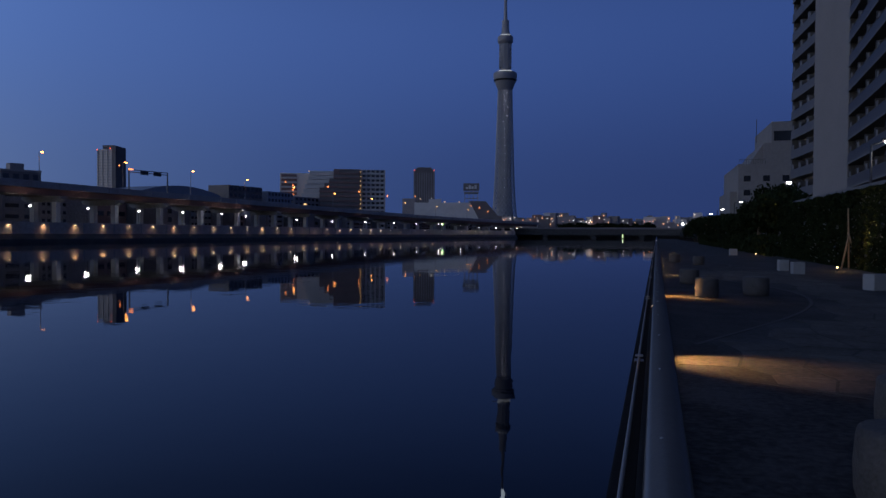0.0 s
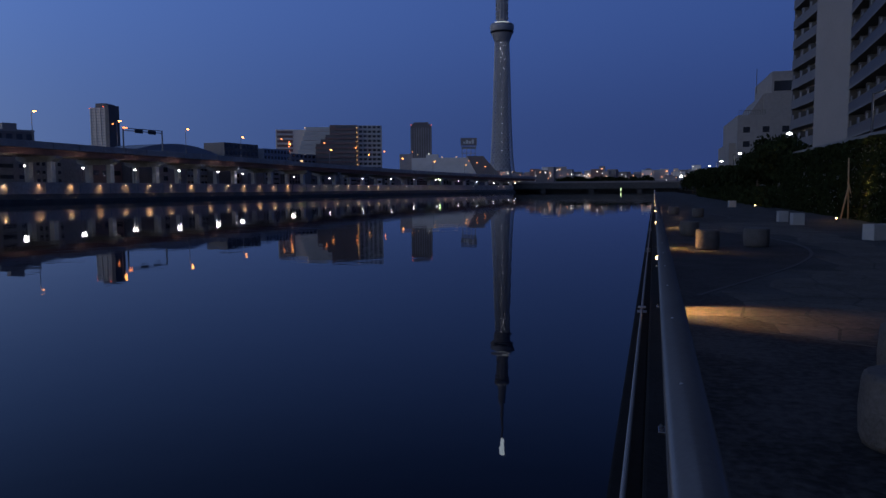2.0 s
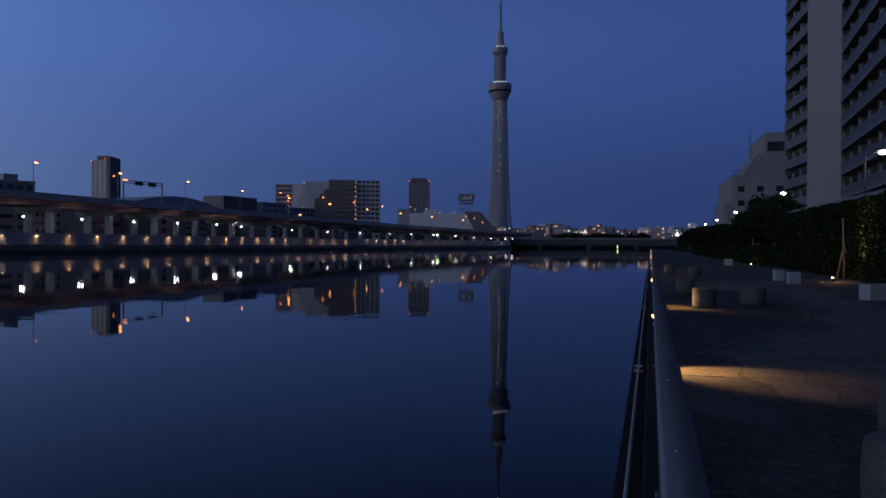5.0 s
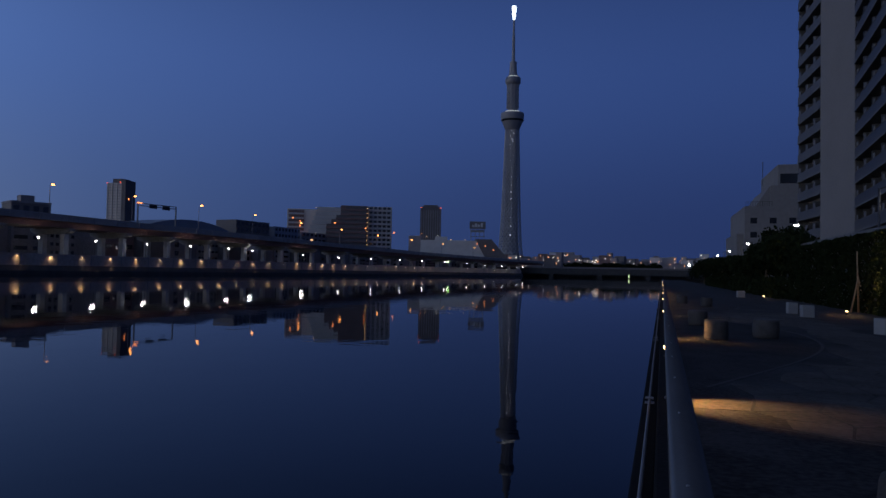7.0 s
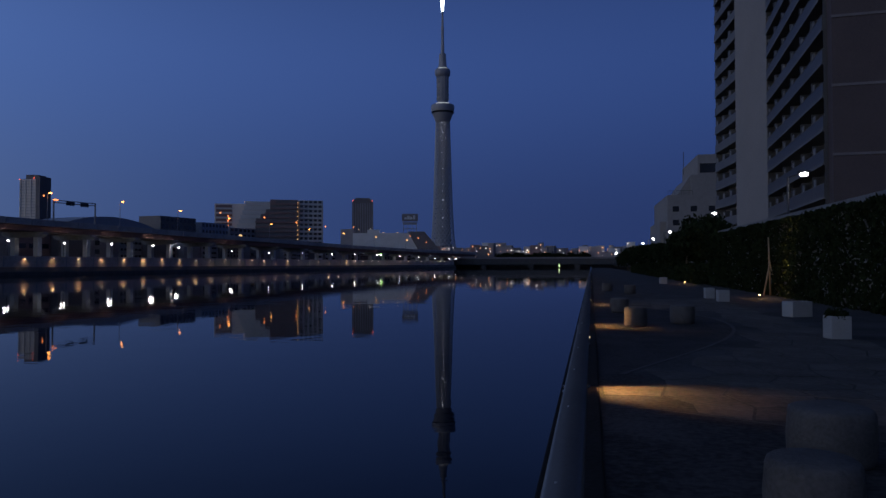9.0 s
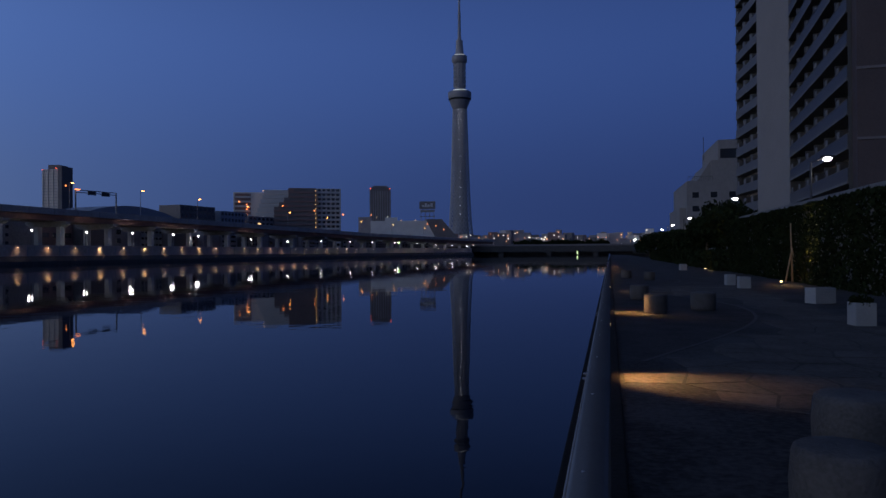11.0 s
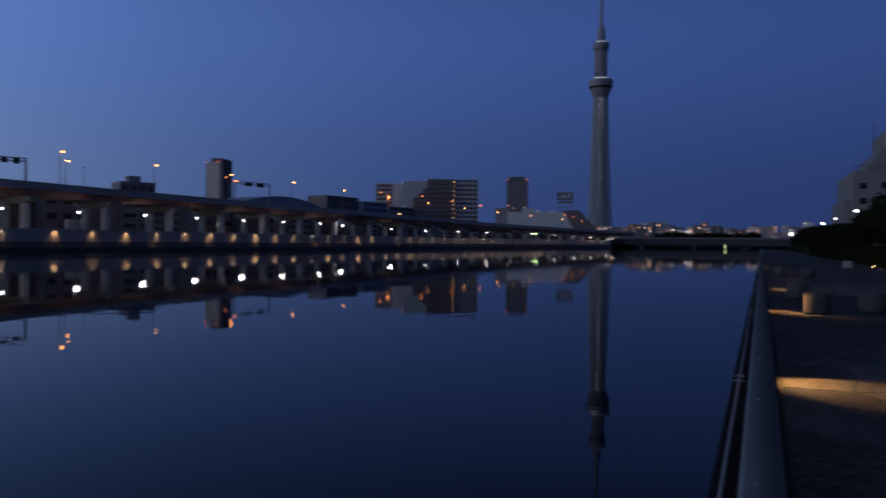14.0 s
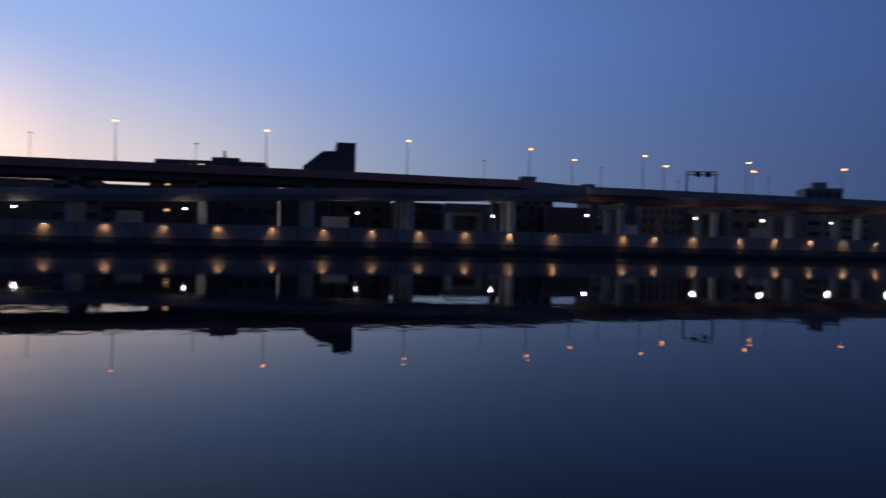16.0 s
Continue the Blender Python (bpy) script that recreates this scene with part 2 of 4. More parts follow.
def lathe(bm, profile, seg=24, cap=True):
    rings = []
    for r, z in profile:
        rings.append([bm.verts.new((r * math.cos(2 * math.pi * i / seg), r * math.sin(2 * math.pi * i / seg), z)) for i in range(seg)])
    for a, b in zip(rings, rings[1:]):
        for i in range(seg):
            bm.faces.new((a[i], a[(i + 1) % seg], b[(i + 1) % seg], b[i]))
    if cap:
        bm.faces.new(rings[0][::-1])
        bm.faces.new(rings[-1])
    return bm


def leaves(bm, pts, rng, size):
    """Small folded leaves at the given points."""
    for p in pts:
        s = size * rng.uniform(0.6, 1.4)
        q = Euler((rng.uniform(0, 6.3), rng.uniform(0, 6.3), rng.uniform(0, 6.3))).to_matrix()
        v = [bm.verts.new(Vector(p) + q @ Vector(c)) for c in ((-s, 0, 0), (0, -s * 0.55, s * 0.15), (s, 0, 0), (0, s * 0.55, s * 0.15))]
        bm.faces.new((v[0], v[1], v[2]))
        bm.faces.new((v[0], v[2], v[3]))
    return bm


# the far bank's line: x as a function of y
BY = (-400, -200, -40, 0, 41, 94, 160, 231, 282, 331, 430, 540, 700)
BX = (-150, -159, -165, -167, -168.5, -166.5, -160.5, -156, -152, -147, -131, -108, -60)


def bank_x(y):
    return sum(float(np.interp(y + d, BY, BX)) for d in (-24, -12, 0, 12, 24)) / 5


def bank(y, off, z):
    """A point at offset off behind the far bank's line."""
    dx = (bank_x(y + 4) - bank_x(y - 4)) / 8
    n = Vector((-1, dx, 0)).normalized()
    return Vector((bank_x(y), y, z)) + n * off


def bank_turn(y):
    return math.degrees(math.atan2(-(bank_x(y + 4) - bank_x(y - 4)) / 8, 1))


def sweep(bm, ys, profile):
    """Sweeps profile(y) -> closed list of (off, z) along the far bank."""
    rows = [[bm.verts.new(bank(y, o, z)) for o, z in profile(y)] for y in ys]
    for a, b in zip(rows, rows[1:]):
        k = len(a)
        for i in range(k):
            bm.faces.new((a[i], b[i], b[(i + 1) % k], a[(i + 1) % k]))
    bm.faces.new(rows[0])
    bm.faces.new(rows[-1][::-1])
    bmesh.ops.recalc_face_normals(bm, faces=bm.faces)
    return bm


def steps(a, b, d):
    n = max(1, round((b - a) / d))
    return [a + (b - a) * i / n for i in range(n + 1)]


# ---------------------------------------------------------------- setting: ground, water
bm = bmesh.new()
vs = [bm.verts.new(v) for v in ((-5000, -5000, 0), (5000, -5000, 0), (5000, 5000, 0), (-5000, 5000, 0))]
bm.faces.new(vs)
tagged(part("water", bm, M_water), "calm dark river water mirroring the twilight sky", "river", kind="structure")

bm = bmesh.new()
ys = [-4900] + steps(-400, 620, 20)
edge = [bm.verts.new(bank(max(y, -400), 4.0, 2.6) if y > -4000 else (-160, y, 2.6)) for y in ys]
outer = [bm.verts.new((-4900, y, 2.6)) for y in ys]
for i in range(len(ys) - 1):
    bm.faces.new((edge[i], edge[i + 1], outer[i + 1], outer[i]))
far_y = 640
chain = [edge[-1], outer[-1], bm.verts.new((-4900, 4900, 2.6)), bm.verts.new((4900, 4900, 2.6)), bm.verts.new((4900, far_y, 2.6)), bm.verts.new((60, far_y, 2.6))]
bm.faces.new(chain[::-1])
right = [bm.verts.new((60, far_y, 2.6)), bm.verts.new((4900, far_y, 2.6)), bm.verts.new((4900, -4900, 2.6)), bm.verts.new((9.4, -4900, 2.6)), bm.verts.new((9.4, 260, 2.6)), bm.verts.new((40, 520, 2.6))]
bm.faces.new(right[::-1])
bmesh.ops.recalc_face_normals(bm, faces=bm.faces)
tagged(part("ground", bm, M_ground), "dark city ground behind both river banks", "ground", kind="structure")

# riverside path, its quay and the dark bays
QX = -0.19         # outer edge of the path at y = 0


def skewed(bm, limit=1.0):
    """Leans what lies beside the river along the quay's line."""
    for v in bm.verts:
        if v.co.x < limit:
            v.co.x += SKEW * v.co.y
    return bm


tagged(part("pavement", skewed(box(QX + 0.004, 8.9, -80, 262, -1.5, G)), M_path), "dark asphalt riverside path along the quay", "path", kind="structure")
tagged(part("quay_coping", skewed(box(QX - 0.01, 0.11, -80, 262, -1.0, G + 0.03, 0.02)), M_quay), "concrete coping along the quay edge, coloured near black for shade", "quay", kind="structure")
tagged(part("quay_ledge", skewed(box(-0.385, QX - 0.014, -80, 262, -1.0, 1.16, 0.015)), M_quay), "dark lower ledge of the quay wall", "quay", kind="structure")


def bay_x(y):
    """How far the dark bays reach from the quay at y."""
    if y < 8.0:
        return 3.6 * (1 - min(1.0, abs(y) / 8.0) ** 6)
    d = y - 19.5 if y < 19.5 else (y - 19.5 + 9.3) % 18.6 - 9.3
    return 3.25 * max(0.0, math.cos(math.pi * d / 20.0)) ** 1.12


bays = thing("path_bays", "dark stone paving bays with pale curved kerbs", "paving", kind="structure")
for k in range(0, 8):
    ys = steps(-7.98, 7.98, 0.28) if k == 0 else steps(19.5 + 18.6 * (k - 1) - 9.28, 19.5 + 18.6 * (k - 1) + 9.28, 0.4)
    bm = bmesh.new()
    a = [bm.verts.new((0.12 + SKEW * y, y, G + 0.002)) for y in ys]
    b = [bm.verts.new((0.12 + SKEW * y + bay_x(y), y, G + 0.002)) for y in ys]
    for i in range(len(ys) - 1):
        bm.faces.new((a[i], b[i], b[i + 1], a[i + 1]))
    part("bay", bm, M_bay, bays)
    bm = bmesh.new()
    rows = [[bm.verts.new((0.12 + SKEW * y + bay_x(y) + w, y, G + h)) for w, h in ((0, 0.0), (0, 0.006), (0.07, 0.006), (0.07, 0.0))] for y in ys]
    for p, q in zip(rows, rows[1:]):
        for i in range(3):
            bm.faces.new((p[i], q[i], q[i + 1], p[i + 1]))
    bmesh.ops.recalc_face_normals(bm, faces=bm.faces)
    part("kerb", bm, M_kerb, bays)


# ---------------------------------------------------------------- handrail with its lamps
RX, RZ, RR = -0.063, G + 0.814, 0.065
BARX, BARZ = -0.298, 1.205
rail = thing("riverside_railing", "thick grey steel pipe railing along the quay", "railing")
part("handrail", skewed(tube(bmesh.new(), (RX, -40, RZ), (RX, 260, RZ), RR, seg=32)), M_rail, rail, smooth=True)
part("outer_bar", skewed(tube(bmesh.new(), (BARX, -40, BARZ), (BARX, 260, BARZ), 0.016, seg=10)), M_railthin, rail, "thin galvanised bar", smooth=True)
bm = abox(bmesh.new(), -0.022, 0.022, -0.03, 0.03, 0.045, RZ - G - RR + 0.012, 0.008)
abox(bm, -0.06, 0.06, -0.06, 0.06, 0.031, 0.045, 0.004)
abox(bm, -0.03, 0.03, -0.05, 0.05, RZ - G - RR - 0.02, RZ - G - RR + 0.004, 0.004)
for x in (-0.042, 0.042):
    for y in (-0.042, 0.042):
        tube(bm, (x, y, 0.045), (x, y, 0.058), 0.008, seg=6)
post_me = mesh_of(bm, M_rail)
bm = abox(bmesh.new(), -0.06, 0.06, -0.07, 0.07, -0.043, -0.03, 0.004)
abox(bm, -0.018, 0.018, -0.05, 0.05, -0.03, 0.012, 0.004)
abox(bm, -0.05, 0.05, -0.035, 0.035, 0.012, 0.035, 0.006)
clip_me = mesh_of(bm, M_railthin)
stud_me = mesh_of(ball(bmesh.new(), (0, 0, 0), 0.006, 1, 1, 0.6, 8, 5), M_railthin)
for i in range(-3, 56):
    y = 4.25 + 4.65 * i
    share("post", post_me, rail, pose(RX + SKEW * y, y, G))
    if i % 2 == 1:
        share("bar_clip", clip_me, rail, pose(BARX + SKEW * (y + 0.6), y + 0.6, BARZ))
for i in range(40):
    y = 1.0 + 1.16 * i
    share("rivet", stud_me, rail, pose(RX + SKEW * y - 0.015, y, RZ + RR * 0.975))

LZ = G + 0.63
rl = thing("rail_lamp", "small amber step light hung under the railing", "lamp", (0, 0, 0), group="railing lamps")
part("housing", abox(bmesh.new(), -0.045, 0.06, -0.10, 0.10, -0.03, 0.05, 0.012), M_dark, rl)
part("lens", abox(bmesh.new(), 0.061, 0.066, -0.03, 0.03, -0.012, 0.012), L_amber, rl, "glowing amber lens")
part("rear_lens", ball(bmesh.new(), (-0.05, 0.0, 0.0), 0.026), L_rear, rl, "glowing amber lens")
part("bracket", abox(bmesh.new(), -0.02, 0.02, -0.03, 0.03, 0.051, RZ - LZ - RR + 0.015), M_dark, rl)
for k in range(0, 14):
    y = 8.95 + 9.3 * k
    rx = RX + SKEW * y
    m = pose(rx, y, LZ)
    if k == 0:
        rl.matrix_world = m
    else:
        copy_thing(rl, m)
    if k < 8:
        d = bpy.data.lights.new("rail_light", "SPOT")
        d.energy, d.color, d.shadow_soft_size, d.spot_size, d.spot_blend = RAIL_LIGHT, (1.0, 0.52, 0.19), 0.06, radians(90), 1.0
        o = new("rail_light", d)
        o.matrix_world = look((rx + 0.09, y, LZ - 0.02), (rx + 0.6, y - 0.2, G))
        d = bpy.data.lights.new("rail_rear_light", "POINT")
        d.energy, d.color, d.shadow_soft_size = 0.8, (1.0, 0.52, 0.19), 0.03
        new("rail_rear_light", d).matrix_world = pose(rx - 0.11, y, LZ)


# ---------------------------------------------------------------- stone stools on the path
def stool(x, y, r, h, seed, label):
    rng = random.Random(seed)
    t = thing("stone_stool", label, "stool", (x, y, G), rng.uniform(0, 90), "stone stools")
    bm = bmesh.new()
    prof = [(r * 0.93, 0.0), (r * 1.0, 0.05), (r * 1.03, h * 0.5), (r * 1.0, h - 0.05), (r * 0.96, h - 0.015), (r * 0.88, h), (r * 0.4, h + 0.004)]
    lathe(bm, prof, 26)
    for v in bm.verts:
        k = 1 + 0.035 * noise.noise(Vector((v.co.x * 4 + seed, v.co.y * 4, v.co.z * 5)))
        v.co.x *= k
        v.co.y *= k
    part("body", bm, M_granite, t, smooth=True)
    return t


stool(1.29, 4.42, 0.26, 0.42, 1, "round rough granite stool on the dark bay")
stool(1.88, 6.02, 0.31, 0.42, 2, "round rough granite stool with a worn rim")
stool(1.24, 18.1, 0.27, 0.47, 3, "round rough granite stool lit amber from the railing")
stool(2.47, 19.2, 0.30, 0.46, 4, "round rough granite stool near the bay's kerb")
stool(1.10, 23.2, 0.28, 0.45, 5, "round rough granite stool on the dark bay")
stool(1.25, 41.0, 0.28, 0.45, 6, "round rough granite stool further along the path")
stool(2.3, 38.0, 0.28, 0.45, 7, "round rough granite stool further along the path")


# ---------------------------------------------------------------- white planters
def planter(x, y, w, d, h, rz, seed, bush):
    rng = random.Random(seed)
    t = thing("planter_box", "white square concrete planter on the path" + (" with a low shrub" if bush else ""), "planter", (x, y, G), rz, "white planters")
    bm = bmesh.new()
    th = 0.05
    abox(bm, -w / 2, w / 2, -d / 2, -d / 2 + th, 0, h, 0.01)
    abox(bm, -w / 2, w / 2, d / 2 - th, d / 2, 0, h, 0.01)
    abox(bm, -w / 2, -w / 2 + th, -d / 2 + th, d / 2 - th, 0, h, 0.01)
    abox(bm, w / 2 - th, w / 2, -d / 2 + th, d / 2 - th, 0, h, 0.01)
    part("box", bm, M_white, t)
    part("soil", box(-w / 2 + th, w / 2 - th, -d / 2 + th, d / 2 - th, 0, h - 0.06), M_soil, t)
    if bush:
        pts = []
        for _ in range(420):
            a, r = rng.uniform(0, 6.28), rng.random() ** 0.5
            pts.append((math.cos(a) * r * w * 0.55, math.sin(a) * r * d * 0.55, h - 0.05 + rng.random() ** 1.5 * 0.28 * (1.1 - r * 0.6)))
        part("shrub", leaves(bmesh.new(), pts, rng, 0.035), M_leaf, t, "dark green shrub")


planter(5.03, 15.8, 0.39, 0.40, 0.46, 6, 11, True)
planter(5.98, 22.1, 0.66, 0.44, 0.44, 25, 12, False)
planter(5.45, 30.4, 0.42, 0.42, 0.46, 6, 13, False)
planter(5.37, 33.1, 0.38, 0.38, 0.46, 6, 14, False)
planter(5.9, 57.0, 0.5, 0.5, 0.48, 6, 15, False)

# ---------------------------------------------------------------- ivy-covered river wall with street behind
tagged(part("wall_ivy", box(8.9, 9.4, -60, 54, -0.5, G + 3.35), M_concD), "concrete flood wall behind the ivy", "wall", kind="structure")
rng = random.Random(5)
pts = []
for _ in range(44000):
    y = rng.uniform(6, 54.3) if rng.random() < 0.9 else rng.uniform(-25, 6)
    z = G + 3.5 * rng.random()
    b = 0.22 * noise.noise(Vector((y * 0.5, z * 0.6, 3))) + 0.12 * noise.noise(Vector((y * 1.7, z * 1.7, 9)))
    pts.append((8.72 - b + rng.uniform(-0.1, 0.14), y, z + 0.12 * noise.noise(Vector((y * 0.8, 0, 0))) * (z - G) / 3))
for _ in range(9000):
    y = rng.uniform(0, 54.5)
    pts.append((rng.uniform(8.6, 9.4), y, G + 3.42 + 0.15 * noise.noise(Vector((y * 0.7, 1, 4))) + rng.uniform(-0.1, 0.1)))
tagged(part("ivy", leaves(bmesh.new(), pts, rng, 0.085), M_leaf), "dense dark ivy covering the flood wall", "ivy", kind="stuff")
tagged(part("street_parapet", box(9.9, 10.15, -60, 150, 2.0, G + 3.98, 0.02), M_edge), "pale concrete parapet along the raised street", "parapet", kind="structure")
tagged(part("street", box(10.16, 17.5, -80, 260, 2.0, 3.9), M_path), "raised asphalt street behind the flood wall", "street", kind="structure")


def street_lamp(y, x=11.0, zt=7.25):
    t = thing("street_lamp", "slim street lamp with a glowing white head", "street lamp", (x, y, 3.9), 0, "street lamps")
    h = zt - 3.9
    part("pole", tube(bmesh.new(), (-0.75, 0, 0), (-0.75, 0, h - 0.15), 0.07, 0.05), M_dark, t, smooth=True)
    part("arm", tube(bmesh.new(), (-0.75, 0, h - 0.2), (0.0, 0, h + 0.06), 0.035), M_dark, t, smooth=True)
    head = part("head", abox(bmesh.new(), -0.30, 0.34, -0.14, 0.14, h + 0.02, h + 0.14, 0.04), M_dark, t)
    part("lens", ball(bmesh.new(), (0.02, 0, h - 0.03), 0.17, 1.2, 1.1, 0.75), L_white, head, "glowing white lens")
    d = bpy.data.lights.new("street_light", "POINT")
    d.energy, d.color, d.shadow_soft_size = 25, (1.0, 0.93, 0.8), 0.2
    new("street_light", d).matrix_world = pose(x, y, zt - 0.3)


for y, z in ((39.3, 7.4), (65.1, 7.2), (97.6, 7.05), (121.3, 6.9), (143.2, 6.8), (172, 6.7), (205, 6.7)):
    street_lamp(y, 11.0, z)


def ground_light(x, y):
    t = thing("ground_light", "low amber garden light beside the hedge", "lamp", (x, y, G), 0, "garden lights")
    part("base", tube(bmesh.new(), (0, 0, 0), (0, 0, 0.12), 0.06), M_dark, t)
    part("lens", ball(bmesh.new(), (0, 0, 0.15), 0.045, 1, 1, 0.7), L_rear, t, "glowing amber lens")
    d = bpy.data.lights.new("garden_light", "SPOT")
    d.energy, d.color, d.shadow_soft_size, d.spot_size, d.spot_blend = 620, (1.0, 0.66, 0.26), 0.06, radians(75), 1.0
    new("garden_light", d).matrix_world = look((x + 0.1, y, G + 0.24), (x + 1.25, y - 0.5, G + 2.4))
    d = bpy.data.lights.new("garden_glow", "POINT")
    d.energy, d.color, d.shadow_soft_size = 16, (1.0, 0.55, 0.2), 0.06
    new("garden_glow", d).matrix_world = pose(x + 0.1, y + 0.12, G + 0.3)


ground_light(7.5, 33.4)
ground_light(7.4, 56.4)

st = thing("tree_stake", "timber tripod stake for a young tree", "stake", (8.52, 36.0, G))
part("pole", tube(bmesh.new(), (0.05, 0, 0), (0.0, 0.05, 2.75), 0.045, 0.03, 8), M_wood, st, smooth=True)
part("leg", tube(bmesh.new(), (-0.28, -0.1, 0), (0.05, 0.0, 1.6), 0.035, 0.035, 8), M_wood, st, smooth=True)
part("leg", tube(bmesh.new(), (0.42, -0.1, 0), (0.0, 0.0, 1.65), 0.035, 0.035, 8), M_wood, st, smooth=True)


# ---------------------------------------------------------------- trees along the path
def tree(x, y, h, spread, seed, n=2600, leaf=0.16, base=2.6):
    rng = random.Random(seed)
    t = thing("tree", "dark bushy evergreen tree beside the path", "tree", (x, y, base), rng.uniform(0, 360), "riverside trees")
    bm = bmesh.new()
    tube(bm, (0, 0, -1.3), (0.1, 0.05, h * 0.5), 0.16, 0.10, 9)
    tips = []
    for i in range(7):
        a = i * 0.9 + rng.uniform(-0.3, 0.3)
        z0 = h * rng.uniform(0.2, 0.5)
        p = Vector((math.cos(a) * spread * rng.uniform(0.4, 0.75), math.sin(a) * spread * rng.uniform(0.4, 0.75), z0 + h * rng.uniform(0.1, 0.4)))
        tube(bm, (0.05, 0.02, z0), p, 0.06, 0.02, 6)
        tips.append(p)
    tips.append(Vector((0, 0, h * 0.75)))
    part("trunk", bm, M_bark, t, smooth=True)
    pts = []
    blobs = [(p, spread * rng.uniform(0.32, 0.55)) for p in tips for _ in range(2)]
    blobs += [(Vector((rng.uniform(-1, 1) * spread * 0.7, rng.uniform(-1, 1) * spread * 0.7, rng.uniform(0.0, 0.8) * h)), spread * rng.uniform(0.25, 0.5)) for _ in range(9)]
    for _ in range(n):
        c, r = rng.choice(blobs)
        c = c + Vector((rng.gauss(0, 0.1), rng.gauss(0, 0.1), rng.gauss(0, 0.1)))
        d = Vector((rng.gauss(0, 1), rng.gauss(0, 1), rng.gauss(0, 0.8))).normalized() * r * rng.uniform(0.55, 1.08)
        q = c + d
        q.z = min(q.z, h)
        pts.append(q)
    part("crown", leaves(bmesh.new(), pts, rng, leaf), M_leaf2, t)


tree(9.6, 58.5, 4.15, 2.0, 21, 4200)
tree(10.2, 63.0, 4.3, 2.1, 22, 3600)
tree(8.8, 66.0, 3.4, 1.7, 23, 3000)
tree(9.4, 74.0, 2.5, 1.9, 24)
tree(8.9, 83.0, 2.4, 1.9, 25)
tree(9.6, 94.0, 2.8, 2.1, 26)
tree(8.8, 106.0, 2.8, 2.1, 27)
tree(9.2, 122.0, 3.1, 2.2, 28, 2000, 0.2)
tree(9.4, 140.0, 3.3, 2.4, 29, 2000, 0.2)
tree(9.8, 160.0, 3.2, 2.4, 30, 1600, 0.24)
tree(10.4, 182.0, 3.4, 2.8, 31, 1600, 0.26)
tagged(part("low_hedge", leaves(bmesh.new(), [(rng.uniform(7.9, 8.9), rng.uniform(54, 130), G + 1.5 * rng.random()) for _ in range(9000)], rng, 0.16), M_leaf),
       "low dark hedge along the path", "hedge", kind="stuff")


# ---------------------------------------------------------------- apartment tower on the near bank
def balcony_mesh(length, depth, bays_n, mat_p, h=1.1):
    """A balcony row along +y, face at x = 0, projecting to -x."""
    bm = bmesh.new()
    abox(bm, -depth, 0, 0, length, -0.18, 0.0)
    abox(bm, -depth, -depth + 0.10, 0, length, 0.0, h)
    for i in range(bays_n + 1):
        y = length * i / bays_n
        abox(bm, -depth + 0.1, 0, max(0, y - 0.06), min(length, y + 0.06), 0.0, 2.55 if i in (0, bays_n) else 2.0)
    return mesh_of(bm, mat_p)


apt = thing("apartment_tower", "tall grey apartment tower with rows of balconies", "apartment building")
TOP, STO, B0 = 60.0, 2.67, 5.45
NX, NY0, TURN, LEN = 18.6, 61.2, -4.66, 27.1          # near end of the balcony line, its turn and length
WX, WY0, WY1 = 19.3, 97.9, 108.6                      # far wing


def at_face(ob):
    ob.matrix_basis = pose(NX, NY0, 0, 0, 0, TURN)
    return ob


at_face(part("main_block", box(1.5, 15, 0, LEN, 2.6, TOP), M_tile, apt, "grey tiled wall"))
at_face(part("end_wall", box(0.35, 17, -1.5, -0.004, 2.6, TOP), M_brick, apt, "dark brown tiled end wall"))
bm = bmesh.new()
q = ((20.82, 88.25), (19.3, 97.85), (35, 97.85), (35, 88.25))
lo = [bm.verts.new((x, y, 2.6)) for x, y in q]
hi = [bm.verts.new((x, y, TOP)) for x, y in q]
for a in range(4):
    bm.faces.new((lo[a], lo[(a + 1) % 4], hi[(a + 1) % 4], hi[a]))
bm.faces.new(hi)
bmesh.ops.recalc_face_normals(bm, faces=bm.faces)
part("stair_wall", bm, M_stair, apt, "blank pale grey wall")
face2 = pose(WX, WY0, 0, 0, 0, 3.74)
part("rear_block", box(1.4, 15, 0.004, WY1 - WY0, 2.6, TOP), M_tile, apt, "grey tiled wall").matrix_basis = face2
bal1 = balcony_mesh(LEN, 1.5, 6, M_balc, 1.0)
bal2 = balcony_mesh(WY1 - WY0, 1.4, 3, M_balc2, 1.0)
edge1 = mesh_of(box(-1.56, -1.44, 0, LEN, -0.2, 0.02), M_edge)
top1 = mesh_of(box(-1.54, -1.38, 0, LEN, 1.0, 1.05), M_edge)
edge2 = mesh_of(box(-1.46, -1.36, 0, WY1 - WY0, -0.2, 0.02), M_edge)
win_me = mesh_of(abox(bmesh.new(), -0.05, 0.0, 0, 2.6, 0.05, 2.0), M_glassd)
side_win = mesh_of(abox(bmesh.new(), 0, 1.6, -0.06, 0, 0, 1.0), M_glassd)
side_sill = mesh_of(abox(bmesh.new(), -0.1, 1.7, -0.12, -0.002, -0.42, -0.04), M_edge)
band_me = mesh_of(box(0.3, 17, -1.58, -1.502, 0, 0.2), M_dkbld)
ac_me = mesh_of(box(-0.55, -0.15, 0, 0.8, 0, 0.6, 0.02), M_edge)
screen_me = mesh_of(box(-1.36, -1.28, 0, 0.8, 1.0, 1.7), M_edge)
face = pose(NX, NY0, 0, 0, 0, TURN)
